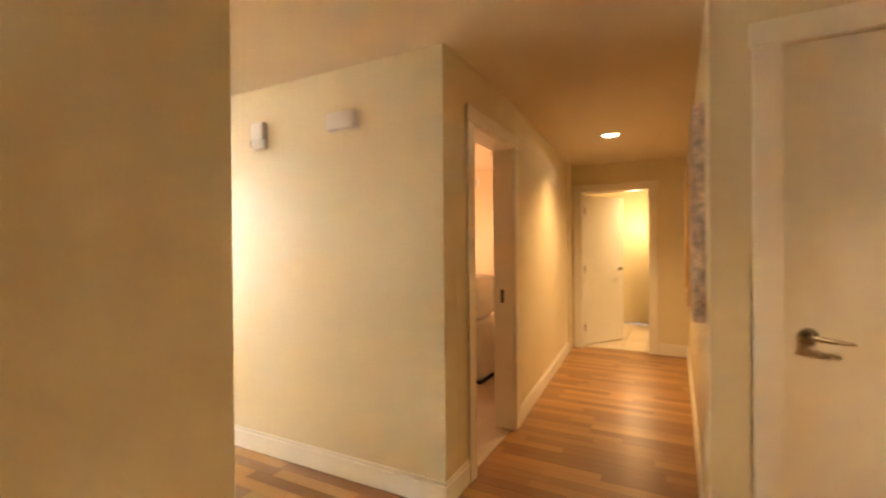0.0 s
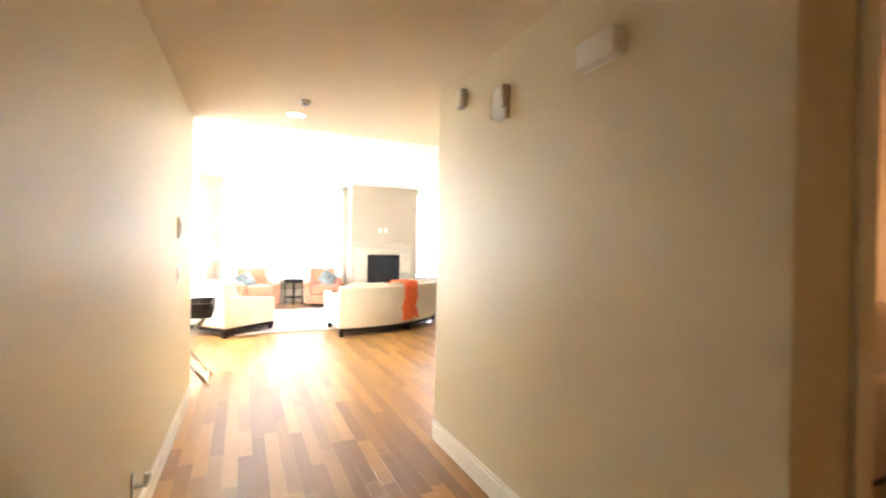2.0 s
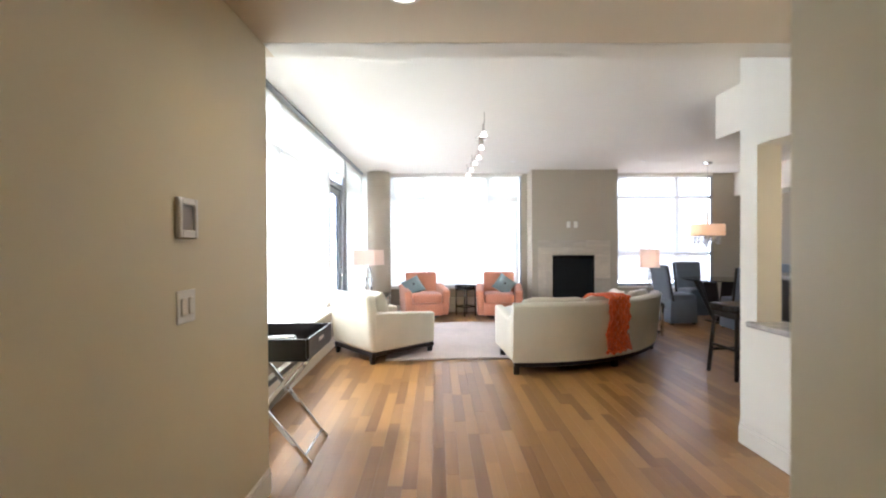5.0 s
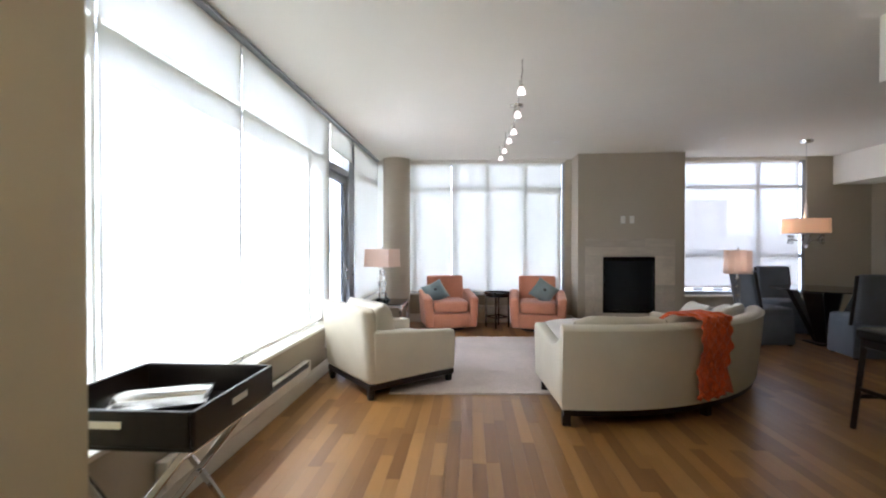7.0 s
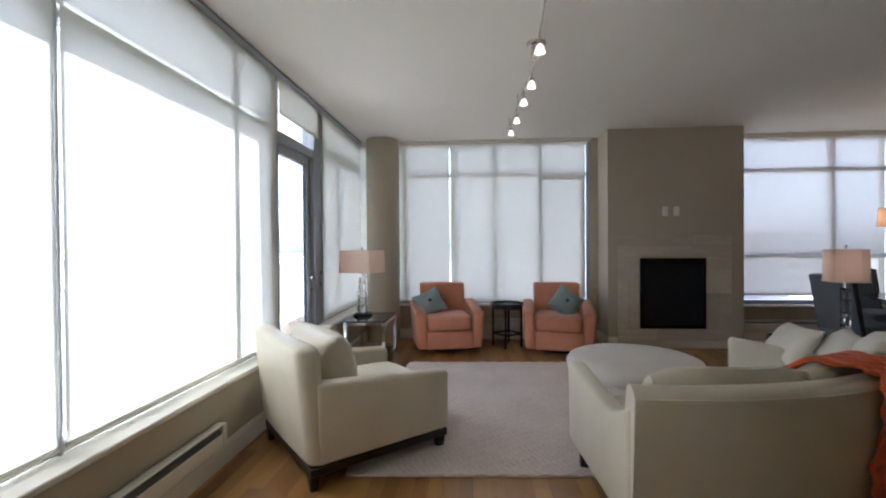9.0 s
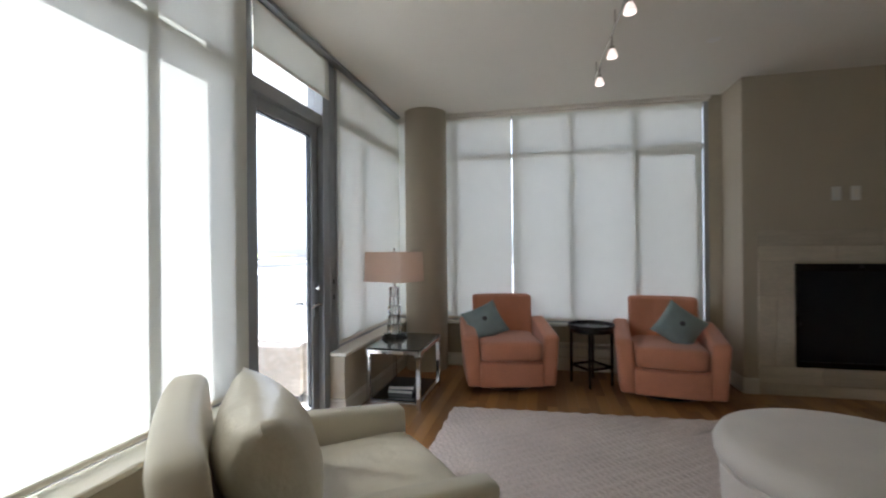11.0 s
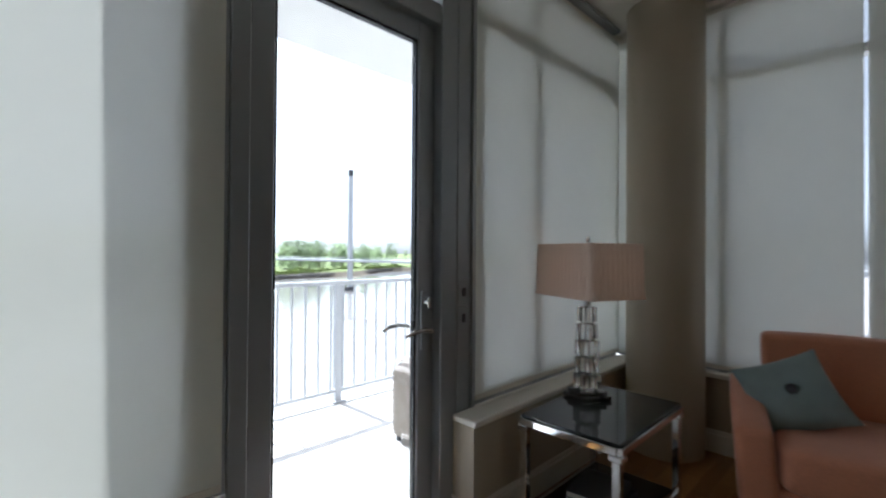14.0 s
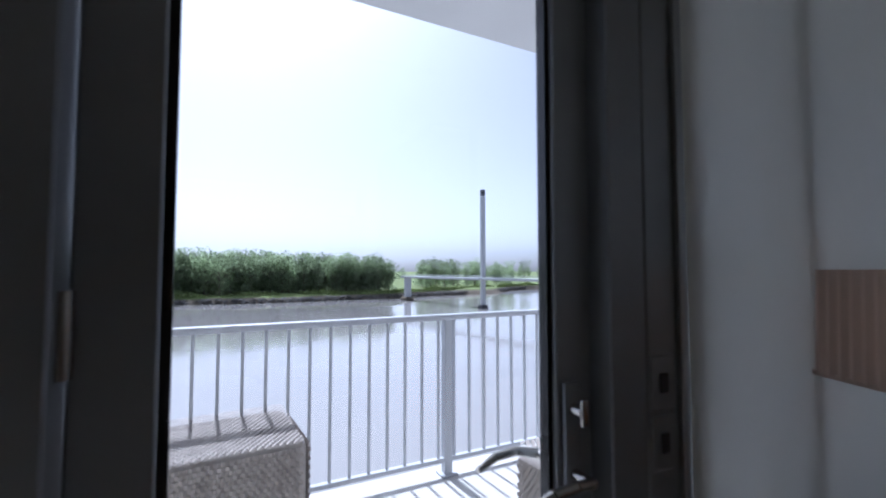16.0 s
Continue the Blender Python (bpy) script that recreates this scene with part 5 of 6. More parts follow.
def tray_table():
    o = thing("tray_table", pose(-4.17, 0.455, 0), "dark wooden butler's tray on crossed chrome legs", "tray table")
    lx, ly, z0, z1 = 0.56, 0.58, 0.66, 0.795
    part("tray_base", bx(-lx / 2, lx / 2, -ly / 2, ly / 2, z0, z0 + 0.016, 0.002, 1), M_ESP, o)
    for s in (-1, 1):
        part("tray_side", bx(-lx / 2, lx / 2, s * ly / 2 - 0.009, s * ly / 2 + 0.009, z0 + 0.016, z1, 0.003, 1), M_ESP, o)
        part("tray_side", bx(s * lx / 2 - 0.009, s * lx / 2 + 0.009, -ly / 2 + 0.009, ly / 2 - 0.009, z0 + 0.016, z1, 0.003, 1), M_ESP, o)
    # pale strips on the solid sides stand in for open hand holds
    for s in (-1, 1):
        part("hand_slot", bx(-0.055, 0.055, s * (ly / 2 + 0.0075), s * (ly / 2 + 0.0105), z1 - 0.06, z1 - 0.035, 0.001, 1), M_TRIM, o, "pale strip in place of a cut-out hand hold")
        part("hand_slot", bx(s * (lx / 2 + 0.0075), s * (lx / 2 + 0.0105), -0.055, 0.055, z1 - 0.06, z1 - 0.035, 0.001, 1), M_TRIM, o, "pale strip in place of a cut-out hand hold")
    for s in (-1, 1):
        x = s * (lx / 2 - 0.06)
        part("cross_leg", bar((x, -0.28, 0.0), (x - s * 0.02, 0.24, z0), 0.018, 0.026), M_CHROME, o)
        part("cross_leg", bar((x - s * 0.02, 0.28, 0.0), (x, -0.24, z0), 0.018, 0.026), M_CHROME, o)
        part("pivot", rod((x + s * 0.012, 0, 0.345), (x - s * 0.032, 0, 0.345), 0.012), M_CHROME, o)
    for y, z in ((-0.245, 0.05), (0.245, 0.05), (0.20, 0.60), (-0.20, 0.60)):
        part("stretcher", rod((-lx / 2 + 0.07, y, z), (lx / 2 - 0.07, y, z), 0.009), M_CHROME, o)
    return o


tray_table()
dish = bmesh.new()
outer = [(-0.20, -0.135), (0.20, -0.135), (0.20, 0.135), (-0.20, 0.135)]
rings = [[dish.verts.new((x * k, y * q, z)) for x, y in outer] for k, q, z in ((0.78, 0.70, 0.006), (0.82, 0.75, 0.012), (0.95, 0.93, 0.036), (1.0, 1.0, 0.040))]
dish.faces.new(rings[0])
for lo, hi in zip(rings, rings[1:]):
    for k in range(4):
        dish.faces.new((lo[k], hi[k], hi[(k + 1) % 4], lo[(k + 1) % 4]))
bmesh.ops.recalc_face_normals(dish, faces=dish.faces)
bmesh.ops.solidify(dish, geom=dish.faces[:], thickness=0.005)
single("silver_dish", dish, M_SILVER, "rectangular silver dish with a flared rim lying in the tray", "dish", pose(-4.20, 0.39, 0.682, 0, 0, 114))


# ---------------------------------------------------------------- track light
trk = thing("track_light", pose(0, 0, H2), "monorail track light with frosted glass heads", "track light")
part("rail", [rod((-6.0, 2.043, -0.10), (-7.3, 2.12, -0.10), 0.006), rod((-7.3, 2.12, -0.10), (-9.2, 2.06, -0.10), 0.006)], M_NICKEL, trk)
part("canopy", lathe([(0.07, 0.0), (0.065, -0.02), (0.02, -0.03)], 24, -7.2, 2.12), M_NICKEL, trk)
part("transformer", bx(-7.27, -7.13, 2.09, 2.15, -0.10, -0.03, 0.01, 2), M_NICKEL, trk)
for x, y in ((-6.05, 2.046), (-9.1, 2.063), (-6.5, 2.073), (-8.3, 2.088)):
    part("standoff", rod((x, y, 0), (x, y, -0.10), 0.005), M_NICKEL, trk)
for x, y in ((-6.15, 2.05), (-6.81, 2.09), (-7.45, 2.115), (-7.88, 2.10), (-8.45, 2.09), (-8.95, 2.07)):
    hd = part("lamp_head", [rod((x, y, -0.10), (x, y, -0.175), 0.006), rod((x, y, -0.165), (x, y, -0.19), 0.016)], M_NICKEL, trk)
    part("glass_cup", lathe([(0.016, -0.185), (0.024, -0.197), (0.036, -0.24), (0.033, -0.24), (0.019, -0.197)], 20, x, y), M_FROST, hd, "lit frosted glass cup")
for x, y in ((-8.9, 2.85), (-8.85, 5.1)):
    spk = thing("ceiling_sprinkler", pose(x, y, H2), "small white ceiling sprinkler cap", "sprinkler", "ceiling sprinklers")
    part("cap", lathe([(0.04, 0), (0.038, -0.006), (0.0, -0.008)], 18), M_WHITE, spk)
    part("rim", lathe([(0.048, 0), (0.046, -0.003), (0.04, -0.003)], 18), M_WHITE, spk)

# ---------------------------------------------------------------- dining corner
TX, TY = -8.80, 6.40
dt = thing("dining_table", pose(TX, TY, 0), "round glass dining table on a dark angled base", "dining table")
part("tabletop", lathe([(0.0, 0.735), (0.60, 0.735), (0.605, 0.741), (0.60, 0.748), (0.0, 0.748)], 48), mat("dark_tinted_glass", (0.03, 0.035, 0.04), 0.04, var=0.0, spec=0.6), dt)
for k in range(4):
    b = bx(-0.03, 0.03, -0.10, 0.10, 0, 0.78, 0.006, 1)
    for v in b.verts:
        v.co.y *= 0.55 + 0.65 * v.co.z
    part("base_leg", moved(b, pose(0, 0, 0, 0, 0, 35 + 90 * k) @ pose(0.05, 0, 0.0, 0, 24, 0)), M_ESP, dt)
part("base_plate", bx(-0.16, 0.16, -0.16, 0.16, 0.0, 0.025, 0.004, 1), M_ESP, dt)


def dining_chair(m):
    o = thing("dining_chair", m, "slate grey slipcovered dining chair", "chair", "dining chairs round the table")
    sk = bx(-0.23, 0.23, -0.24, 0.24, 0.02, 0.44, 0.02, 2)
    for v in sk.verts:
        if v.co.z < 0.2:
            v.co.x *= 1.05
            v.co.y *= 1.05
    part("skirt", sk, M_SLATE, o)
    part("seat", moved(puff(0.48, 0.49, 0.11, 0.35, 0.25, 28, 12), Matrix.Translation((0, 0, 0.455))), M_SLATE, o)
    bk = bx(-0.045, 0.045, -0.24, 0.24, 0.42, 1.0, 0.03, 3)
    for v in bk.verts:
        v.co.x -= 0.18 * (v.co.z - 0.42)
    part("backrest", moved(bk, Matrix.Translation((-0.20, 0, 0))), M_SLATE, o)
    for sy in (-1, 1):
        part("back_post", bar((-0.20, sy * 0.255, 0.40), (-0.305, sy * 0.255, 0.985), 0.035, 0.02), M_ESP, o)
    for sx in (-1, 1):
        for sy in (-1, 1):
            part("leg", bx(sx * 0.20 - 0.02, sx * 0.20 + 0.02, sy * 0.2 - 0.02, sy * 0.2 + 0.02, 0, 0.05), M_ESP, o)
    return o


first_chair = dining_chair(pose(-8.82, 5.64, 0, 0, 0, 94))
copy_thing(first_chair, pose(-9.62, 6.46, 0, 0, 0, 2))
copy_thing(first_chair, pose(-8.12, 6.34, 0, 0, 0, 172))
copy_thing(first_chair, pose(-8.85, 7.25, 0, 0, 0, -88))

cl = thing("chandelier", pose(-9.03, 6.33, 0), "lit pendant chandelier with a drum shade and crystal drops", "chandelier")
part("canopy", lathe([(0.085, H2), (0.08, H2 - 0.025), (0.015, H2 - 0.04)], 20), M_CHROME, cl)
part("stem", rod((0, 0, 1.85), (0, 0, H2 - 0.03), 0.006), M_CHROME, cl)
part("hub", lathe([(0.008, 1.93), (0.018, 1.90), (0.028, 1.72), (0.022, 1.60), (0.04, 1.47), (0.02, 1.40), (0.008, 1.36)], 16), M_WHITE, cl, "white glass hub")
part("shade", lathe([(0.275, 1.50), (0.270, 1.70), (0.266, 1.70), (0.271, 1.50)], 40), M_SHADEW, cl)
for k in range(6):
    a = radians(60 * k + 15)
    c, q = math.cos(a), math.sin(a)
    part("arm", [rod((0, 0, 1.45), (0.07 * c, 0.07 * q, 1.405), 0.007), rod((0.07 * c, 0.07 * q, 1.405), (0.15 * c, 0.15 * q, 1.40), 0.007), rod((0.15 * c, 0.15 * q, 1.40), (0.20 * c, 0.20 * q, 1.45), 0.007)], M_CHROME, cl)
    part("crystal_drop", moved(puff(0.03, 0.03, 0.075, 0.9, 0.9, 8, 6), Matrix.Translation((0.20 * c, 0.20 * q, 1.385))), M_CRYSTAL, cl)
    part("candle_cup", lathe([(0.0, 1.45), (0.022, 1.452), (0.026, 1.475), (0.0, 1.478)], 12, 0.20 * c, 0.20 * q), M_CHROME, cl)
part("center_drop", moved(puff(0.05, 0.05, 0.08, 0.9, 0.9, 10, 8), Matrix.Translation((0, 0, 1.33))), M_CRYSTAL, cl)


def stool(m):
    o = thing("bar_stool", m, "dark wooden bar stool with black padded seat", "bar stool", "bar stools at the counter")
    part("seat", moved(puff(0.42, 0.40, 0.09, 0.35, 0.25, 28, 12), Matrix.Translation((0, 0, 0.70))), M_BLACK, o)
    part("seat_rail", bx(-0.18, 0.18, -0.17, 0.17, 0.60, 0.67, 0.008, 1), M_ESP, o)
    for sx in (-1, 1):
        for sy in (-1, 1):
            part("leg", bar((sx * 0.20, sy * 0.19, 0.0), (sx * 0.155, sy * 0.15, 0.66), 0.036, 0.036), M_ESP, o)
        part("stretcher", bar((sx * 0.185, -0.175, 0.24), (sx * 0.185, 0.175, 0.24), 0.022, 0.03), M_ESP, o)
    for sy in (-1, 1):
        part("stretcher", bar((-0.185, sy * 0.175, 0.30), (0.185, sy * 0.175, 0.30), 0.022, 0.03), M_ESP, o)
    return o


s1 = stool(pose(-5.72, 4.62, 0, 0, 0, 4))
copy_thing(s1, pose(-5.85, 5.25, 0, 0, 0, -6))
ct = thing("kitchen_counter", pose(0, 0, 0), "dark kitchen island with a pale stone worktop", "counter")
part("cabinet_body", bx(-5.6, -4.5, 4.9, 6.6, 0.0, 1.0, 0.004, 1), M_ESP, ct)
for k in range(3):
    part("panel", bx(-5.615, -5.602, 4.95 + k * 0.55, 5.45 + k * 0.55, 0.12, 0.94, 0.003, 1), M_ESP, ct)
part("toe_kick", bx(-5.605, -5.601, 4.9, 6.6, 0.0, 0.10), M_BLACK, ct)
wt = single("worktop", bx(-5.95, -4.5, 4.85, 6.65, 1.0, 1.04, 0.008, 2), M_MARBLE, "pale stone worktop on the kitchen island", "worktop")

# ---------------------------------------------------------------- balcony
BZ = -0.14
struct("balcony_slab", [bx(-12.5, -6.6, -2.32, -0.21, BZ - 0.25, BZ)], M_CONC, "pale concrete balcony floor")
struct("balcony_soffit", [bx(-12.5, -7.20, -1.85, -0.21, 2.84, 3.05)], M_SOFFIT, "painted underside of the balcony above")
struct("balcony_curb", [bx(-12.5, -6.6, -0.21, -0.131, BZ, -0.021), ], M_CONC, "concrete upstand at the balcony door")
bl = thing("soffit_light", pose(-8.97, -1.02, 2.84), "round white balcony ceiling light", "ceiling light")
part("base", lathe([(0.11, 0.0), (0.108, -0.02), (0.095, -0.025)], 28), M_WHITE, bl)
part("globe", lathe([(0.095, -0.02), (0.09, -0.05), (0.06, -0.075), (0.0, -0.085)], 28), M_SOFFIT, bl, "frosted glass cover")
RY = -2.17
rl = thing("balcony_railing", pose(0, RY, BZ), "white metal balcony railing with vertical bars", "railing")
part("top_rail", bx(-12.4, -6.65, -0.03, 0.03, 1.065, 1.105, 0.008, 2), M_RAIL, rl)
part("bottom_rail", bx(-12.4, -6.65, -0.02, 0.02, 0.09, 0.12, 0.004, 1), M_RAIL, rl)
post_me = mesh_of("post", bx(-0.03, 0.03, -0.03, 0.03, 0.0, 1.066, 0.005, 1), M_RAIL)
bar_me = mesh_of("baluster", bx(-0.009, 0.009, -0.009, 0.009, 0.119, 1.066, 0.002, 1), M_RAIL)
foot_me = mesh_of("post_foot", bx(-0.06, 0.06, -0.06, 0.06, 0.0, 0.014, 0.003, 1), M_RAIL)
posts = [-12.37, -10.84, -9.22, -6.70]
for x in posts:
    for nm, me in (("post", post_me), ("post_foot", foot_me)):
        q = new(nm, me)
        q.parent = rl
        q.location = (x, 0, 0)
x = -12.267
while x < -6.7:
    if min(abs(x - p) for p in posts) > 0.05:
        q = new("baluster", bar_me)
        q.parent = rl
        q.location = (x, 0, 0)
    x += 0.1246


def wicker(m, lx, ly, h, label, category, name):
    o = thing(name, m, label, category, "wicker pieces on the balcony")
    bm = bx(-lx / 2 + 0.012, lx / 2 - 0.012, -ly / 2 + 0.012, ly / 2 - 0.012, 0.06, h - 0.012, 0.05, 3)
    part("frame", bm, M_WICKER, o)
    n = int(lx / 0.035)
    zs = [0.07 + 0.022 * k for k in range(int((h - 0.09) / 0.022))]
    weave = []
    for j, z in enumerate(zs):
        for s in (-1, 1):
            pts = []
            for i in range(n * 2 + 1):
                xx = -lx / 2 + 0.04 + (lx - 0.08) * i / (n * 2)
                pts.append((xx, s * (ly / 2 + 0.006 * (1 if (i + j) % 2 else -1)), z))
            weave.append(pts)
            pts = []
            m2 = int(ly / 0.035)
            for i in range(m2 * 2 + 1):
                yy = -ly / 2 + 0.04 + (ly - 0.08) * i / (m2 * 2)
                pts.append((s * (lx / 2 + 0.006 * (1 if (i + j) % 2 else -1)), yy, z))
            weave.append(pts)
    wb = bmesh.new()

    def strip(pts, up, half):
        prev = None
        for p in pts:
            p = Vector(p)
            cur = [wb.verts.new(p + up * half), wb.verts.new(p - up * half)]
            if prev:
                wb.faces.new((prev[0], cur[0], cur[1], prev[1]))
            prev = cur
    for pts in weave:
        strip(pts, Vector((0, 0, 1)), 0.009)
    m3 = int(ly / 0.022)
    for j in range(m3):
        y = -ly / 2 + 0.03 + (ly - 0.06) * j / (m3 - 1)
        pts = []
        for i in range(n * 2 + 1):
            xx = -lx / 2 + 0.03 + (lx - 0.06) * i / (n * 2)
            pts.append((xx, y, h + 0.006 * (1 if (i + j) % 2 else -1) - 0.012 * math.sin(3.0 * y / ly)))
        strip(pts, Vector((0, 1, 0)), 0.009)
    tagged(part("weave", wb, M_WICKER, o, "woven rattan strands", smooth=0), kind="stuff")
    for sx in (-1, 1):
        for sy in (-1, 1):
            part("foot", rod((sx * (lx / 2 - 0.05), sy * (ly / 2 - 0.05), 0), (sx * (lx / 2 - 0.05), sy * (ly / 2 - 0.05), 0.065), 0.02), M_DARKST, o)
    return o


wicker(pose(-7.70, -1.92, BZ, 0, 0, 3), 0.95, 0.62, 0.60, "weathered wicker ottoman on the balcony", "ottoman", "wicker_ottoman")
wicker(pose(-9.39, -0.90, BZ, 0, 0, 4), 0.64, 0.60, 0.57, "weathered wicker stool on the balcony", "stool", "wicker_stool")

# ---------------------------------------------------------------- river, far bank, bridge
WZ = -18.0
struct("water", [bx(-1500, 900, -300, -14, WZ - 1, WZ)], M_WATER, "muddy brown river", smooth=0)
gb = bmesh.new()
cols = []
for i in range(241):
    x = -1500 + 2400 * i / 240
    shore = -286 - 10 * noise.noise(Vector((x * 0.012, 0, 0)))
    if x < -120:
        shore += -0.45 * (-120 - x) + 6 * math.sin(x * 0.05)
    prof = [(shore + 3, WZ - 1.5), (shore, WZ + 0.2), (shore - 2.5, WZ + 3.0), (shore - 10, WZ + 4.2), (shore - 30, WZ + 5.0), (shore - 400, WZ + 5), (-4500, WZ + 5)]
    cols.append([gb.verts.new((x * (1 if k < 5 else 3.0 if k == 6 else 1.3), y, z + (0.8 * noise.noise(Vector((x * 0.11, k * 3.1, 0))) if 1 < k < 5 else 0))) for k, (y, z) in enumerate(prof)])
for a, b in zip(cols, cols[1:]):
    for k in range(6):
        gb.faces.new((a[k], a[k + 1], b[k + 1], b[k]))
bmesh.ops.recalc_face_normals(gb, faces=gb.faces)
gob = struct("ground", gb, M_BANK, "grassy river bank reaching the horizon")
gob.data.materials.append(M_MUD)
for p in gob.data.polygons:
    if p.index % 6 in (0, 1):
        p.material_index = 1


def tree(seed, h):
    rnd = random.Random(seed)
    o = thing("tree", pose(0, 0, 0), "leafy green cottonwood on the river bank", "tree", "trees on the far bank")
    bms = [rod((0, 0, -0.5), (0.3, 0.1, h * 0.62), h * 0.018, h * 0.006, 7)]
    tips = []
    for k in range(7):
        a, z = rnd.uniform(0, 6.28), h * rnd.uniform(0.18, 0.5)
        tip = Vector((math.cos(a) * h * rnd.uniform(0.12, 0.24), math.sin(a) * h * rnd.uniform(0.12, 0.24), z + h * rnd.uniform(0.12, 0.28)))
        bms.append(rod((0.1, 0.0, z), tip, h * 0.007, h * 0.002, 5))
        tips.append(tip)
    part("trunk", bms, M_BARK, o)
    verts, faces = [], []
    clumps = [(Vector((rnd.gauss(0, 1) * h * 0.10, rnd.gauss(0, 1) * h * 0.10, h * rnd.uniform(0.08, 0.92))), h * rnd.uniform(0.08, 0.15)) for _ in range(22)] + [(t, h * 0.10) for t in tips]
    for c, r in clumps:
        for _ in range(34):
            d = Vector((rnd.gauss(0, 1), rnd.gauss(0, 1), rnd.gauss(0, 0.8)))
            p = c + d.normalized() * r * rnd.uniform(0.55, 1.1)
            s = h * rnd.uniform(0.012, 0.026)
            u = Vector((rnd.gauss(0, 1), rnd.gauss(0, 1), rnd.gauss(0, 1))).normalized()
            w = u.orthogonal().normalized()
            b = len(verts)
            verts += [p + u * s, p + w * s * 0.8, p - u * s, p - w * s * 0.8]
            faces.append((b, b + 1, b + 2, b + 3))
    me = bpy.data.meshes.new("crown")
    me.from_pydata([tuple(v) for v in verts], [], faces)
    me.materials.append(M_LEAF)
    c = new("crown", me)
    c.parent = o
    return o


rnd = random.Random(4)
kinds = [tree(s, 26) for s in range(5)]


def shore_at(x):
    return -286 - (0.45 * (-120 - x) if x < -120 else 0)


spots = []
for k in range(230):
    x = -121 + 181 * k / 230 + rnd.uniform(-2, 2)
    spots.append((x, shore_at(x) - rnd.uniform(14, 44), rnd.uniform(0.72, 1.12)))
for k in range(36):
    x = rnd.uniform(-330, -165)
    spots.append((x, shore_at(x) - rnd.uniform(18, 60) - 6, rnd.uniform(0.75, 1.1)))
for k in range(40):
    x = rnd.uniform(-700, -120)
    spots.append((x, shore_at(x) - rnd.uniform(250, 420), rnd.uniform(0.6, 0.9)))
for i, (x, y, s) in enumerate(spots):
    m = pose(x, y, WZ + 4.2, 0, 0, rnd.uniform(0, 360)) @ Matrix.Scale(s, 4)
    if i < 5:
        kinds[i].matrix_world = m
    else:
        q = copy_thing(kinds[i % 5], m)
        q.scale = (s, s, s)
shr_v, shr_f = [], []
for k in range(9000):
    x = rnd.uniform(-330, 80)
    back = rnd.uniform(4, 15)
    p = Vector((x, shore_at(x) - back, WZ + 3.6 + rnd.uniform(0, 0.9 + 0.25 * back) * (0.5 + noise.noise(Vector((x * 0.05, 0, 0))))))
    s = rnd.uniform(0.3, 0.8)
    u = Vector((rnd.gauss(0, 1), rnd.gauss(0, 1), rnd.gauss(0, 1))).normalized()
    w = u.orthogonal().normalized()
    b = len(shr_v)
    shr_v += [p + u * s, p + w * s, p - u * s, p - w * s]
    shr_f.append((b, b + 1, b + 2, b + 3))
me = bpy.data.meshes.new("bank_scrub")
me.from_pydata([tuple(v) for v in shr_v], [], shr_f)
me.materials.append(M_SCRUB)
tagged(new("bank_scrub", me), "low green scrub along the bank", "scrub", kind="stuff")

rock_v, rock_f = [], []
for k in range(1500):
    x = rnd.uniform(-300, 60)
    c = Vector((x, shore_at(x) - 10 * noise.noise(Vector((x * 0.012, 0, 0))) + rnd.uniform(-2.6, 1.2), WZ + rnd.uniform(0.1, 2.6)))
    r = rnd.uniform(0.35, 1.1)
    b = len(rock_v)
    for d in ((1, 0, 0), (0, 1, 0), (-1, 0, 0), (0, -1, 0), (0, 0, 1), (0, 0, -1)):
        rock_v.append(tuple(c + Vector((d[0] * 1.5, d[1], d[2] * 0.7)) * r * rnd.uniform(0.6, 1.3)))
    rock_f += [(b + p, b + (p + 1) % 4, b + 4) for p in range(4)] + [(b + (p + 1) % 4, b + p, b + 5) for p in range(4)]
me = bpy.data.meshes.new("bank_stones")
me.from_pydata(rock_v, [], rock_f)
me.materials.append(M_ROCK)
tagged(new("bank_stones", me), "dark broken stones along the eroded bank", "stones", kind="stuff")

bt = Vector((-math.sin(radians(32.7)), -math.cos(radians(32.7)), 0)) * 228 + Vector((-7.8, 0.6, 0))
br = thing("footbridge", pose(0, 0, 0), "pale cable-stayed footbridge with a tall slim pylon", "bridge")
part("pylon", [moved(bx(-1.1, 1.1, -1.1, 1.1, WZ - 1, 40.0, 0.3, 1), Matrix.Translation((bt.x, bt.y, 0)))], M_BRIDGE, br)
part("pylon_cap", moved(bx(-1.0, 1.0, -1.0, 1.0, 36.0, 43.0, 0.2, 1), Matrix.Translation((bt.x, bt.y, 0))), M_DARKST, br, "dark pylon head")
part("pylon_footing", moved(bx(-2.0, 2.0, -2.0, 2.0, WZ - 1, WZ + 1.6, 0.2, 1), Matrix.Translation((bt.x, bt.y, 0))), M_DARKST, br)
e1 = Vector((-math.sin(radians(23.0)), -math.cos(radians(23.0)), 0)) * 292 + Vector((-7.8, 0.6, 0))
dvec = (bt - e1).normalized()
p0, p1 = e1 - dvec * 6, e1 + dvec * 330
for z, w, h in ((-3.0, 4.5, 1.3), (-1.5, 0.4, 0.3), ):
    part("deck", bar((p0.x, p0.y, z), (p1.x, p1.y, z), w, h), M_BRIDGE, br)
part("pier", moved(bx(-2.0, 2.0, -1.6, 1.6, WZ - 1, -3.6, 0.2, 1), Matrix.Translation((e1.x, e1.y, 0))), M_BRIDGE, br)
part("pier_rocks", moved(puff(9, 7, 3.4, 0.9, 0.9, 20, 10, 0.6, 2), Matrix.Translation((e1.x, e1.y, WZ + 0.6))), M_MUD, br)

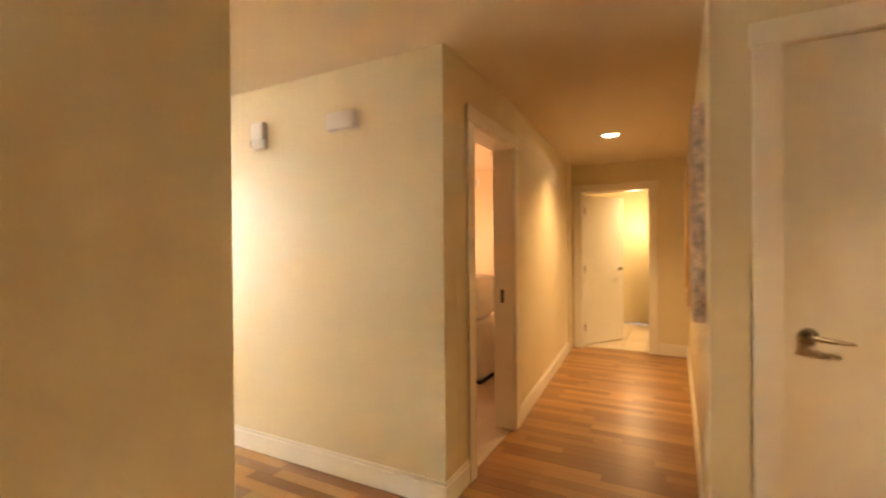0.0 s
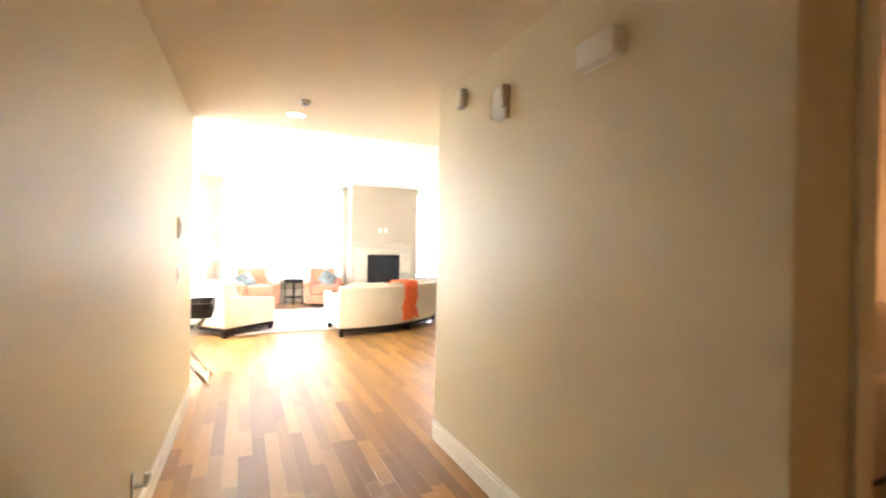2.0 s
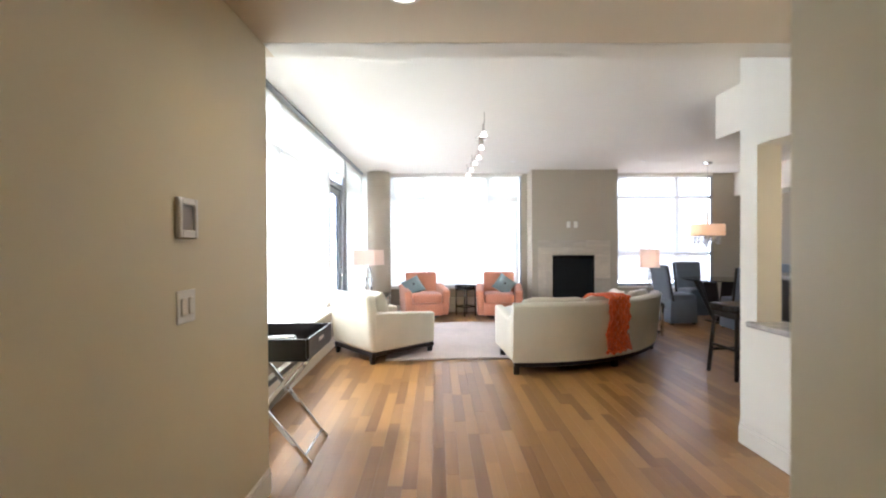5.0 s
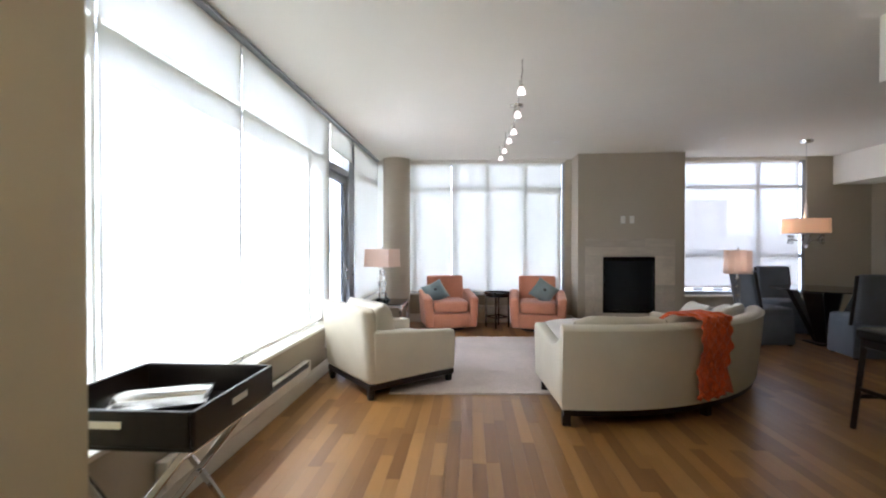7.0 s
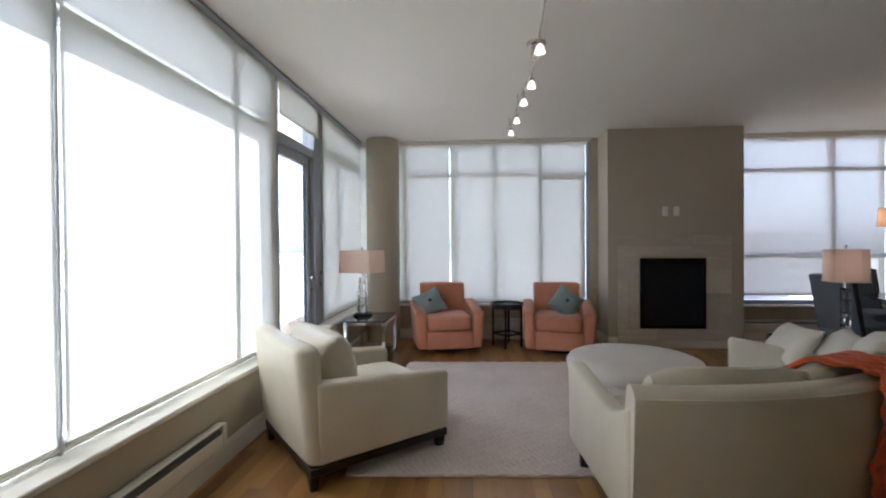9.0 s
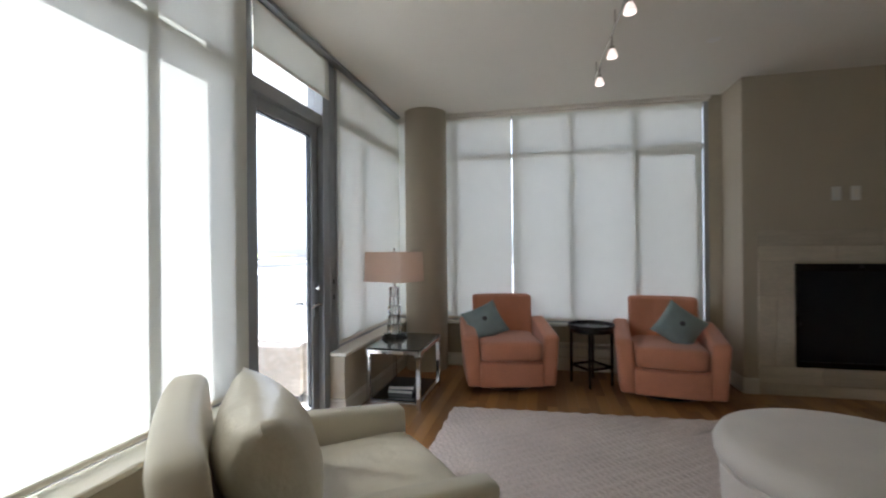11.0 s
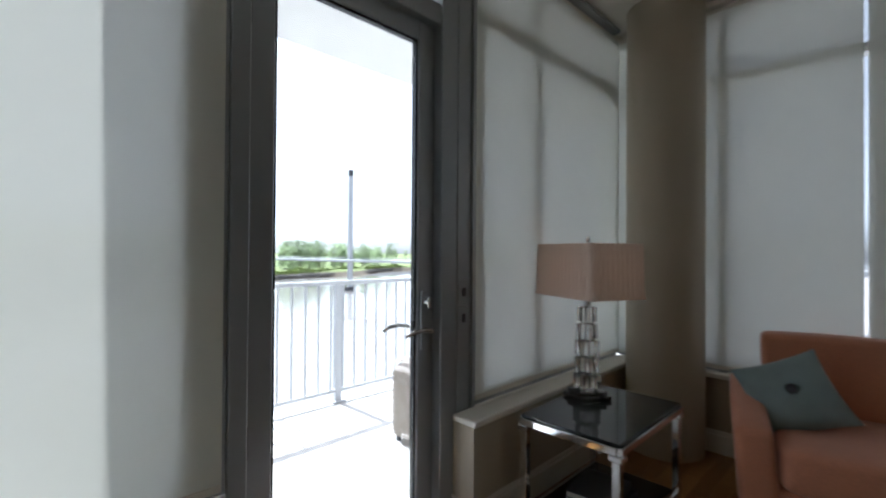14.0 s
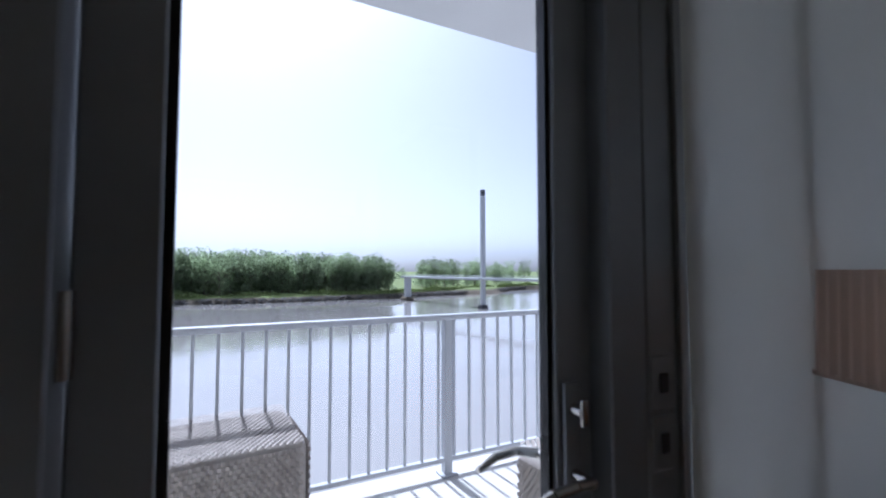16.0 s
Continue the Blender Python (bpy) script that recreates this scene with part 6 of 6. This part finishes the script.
# far buildings behind the dining shade
for x, y, w, h in ((-170, 75, 26, 34), (-190, 110, 40, 22), (-160, 40, 14, 40)):
    b = thing("apartment_building", pose(x, y, WZ), "distant pale apartment block", "building", "distant buildings")
    part("wall", bx(-w / 2, w / 2, -w / 2, w / 2, 0, h), M_BLDG, b)
    part("roof", bx(-w / 2 - 0.4, w / 2 + 0.4, -w / 2 - 0.4, w / 2 + 0.4, h, h + 0.6), M_DARKST, b)
    for i in range(4):
        for j in range(5):
            part("window", bx(w / 2, w / 2 + 0.1, -w / 2 + w * (i + 0.25) / 4, -w / 2 + w * (i + 0.75) / 4, h * (j + 0.3) / 5.2, h * (j + 0.75) / 5.2), M_SMOKE, b)
struct("ground_city", [bx(-1500, -12, -13.9, 600, WZ - 1, WZ + 0.3)], M_BLDG, "ground beside the building", smooth=0)

# ---------------------------------------------------------------- floor boards
BW = 0.083
LENS = (0.42, 0.60, 0.84, 1.08)


def board_mesh(length, width=BW):
    g, c, t = 0.0002, 0.0008, 0.0
    v = [(g, g, -0.012), (length - g, g, -0.012), (length - g, width - g, -0.012), (g, width - g, -0.012),
         (g, g, t - 0.0006), (length - g, g, t - 0.0006), (length - g, width - g, t - 0.0006), (g, width - g, t - 0.0006),
         (g + c, g + c, t), (length - g - c, g + c, t), (length - g - c, width - g - c, t), (g + c, width - g - c, t)]
    f = [(0, 1, 5, 4), (1, 2, 6, 5), (2, 3, 7, 6), (3, 0, 4, 7), (4, 5, 9, 8), (5, 6, 10, 9), (6, 7, 11, 10), (7, 4, 8, 11), (8, 9, 10, 11)]
    return v, f


board_me = {}
for ln in LENS:
    me = bpy.data.meshes.new("board")
    me.from_pydata(*[board_mesh(ln)[0], [], board_mesh(ln)[1]])
    me.materials.append(M_PLANK)
    board_me[ln] = me


def runs(y):
    """Where a row of boards lies: stretches along x at y."""
    out = []
    if 0.10 < y < 0.6:
        out.append((-10.2, -3.6))
    elif 0.6 <= y < 2.27:
        out.append((-10.2, 2.75))
    elif 2.27 <= y < 8.2:
        out.append((-10.2, -1.95))
    if -1.5 < y < 0.6:
        out.append((0.7, 2.75))
    if -0.13 < y <= 0.10:
        out.append((-8.52, -7.53))
    if 2.27 <= y < 6.40:
        out.append((-0.14, 1.30))
    return out


rv, rf = [], []
count = 0
rnd = random.Random(11)
y = -1.5
while y < 8.2:
    for ax0, ax1 in runs(y + BW / 2):
        x = ax0
        lead = rnd.uniform(0.1, 0.8)
        firstb = True
        while x < ax1 - 0.001:
            ln = lead if firstb else rnd.choice(LENS)
            whole = not firstb and x + ln <= ax1
            firstb = False
            ln = min(ln, ax1 - x)
            if whole and -5.2 < x < -0.9 and 0.6 < y < 2.2 and count < 300:
                q = new("board", board_me[ln])
                q.parent = FLOOR
                q.location = (x, y, 0)
                count += 1
            elif ln > 0.01:
                v, f = board_mesh(ln)
                b = len(rv)
                rv += [(x + p, y + q_, z) for p, q_, z in v]
                rf += [tuple(b + k for k in q_) for q_ in f]
            x += ln
    y += BW
me = bpy.data.meshes.new("boards")
me.from_pydata(rv, [], rf)
me.materials.append(M_PLANKS)
q = new("boards", me)
q.parent = FLOOR
tagged(q, "oak strip boards", kind="stuff")
# pale tiles in the end room
tile_me = mesh_of("tile", bx(0.002, 0.298, 0.002, 0.298, -0.01, 0.0, 0.002, 1), M_TILE)
for i in range(6):
    for j in range(7):
        q = new("tile", tile_me)
        q.parent = FLOOR
        q.location = (-0.4 + 0.3 * i, 6.42 + 0.3 * j, 0.0)
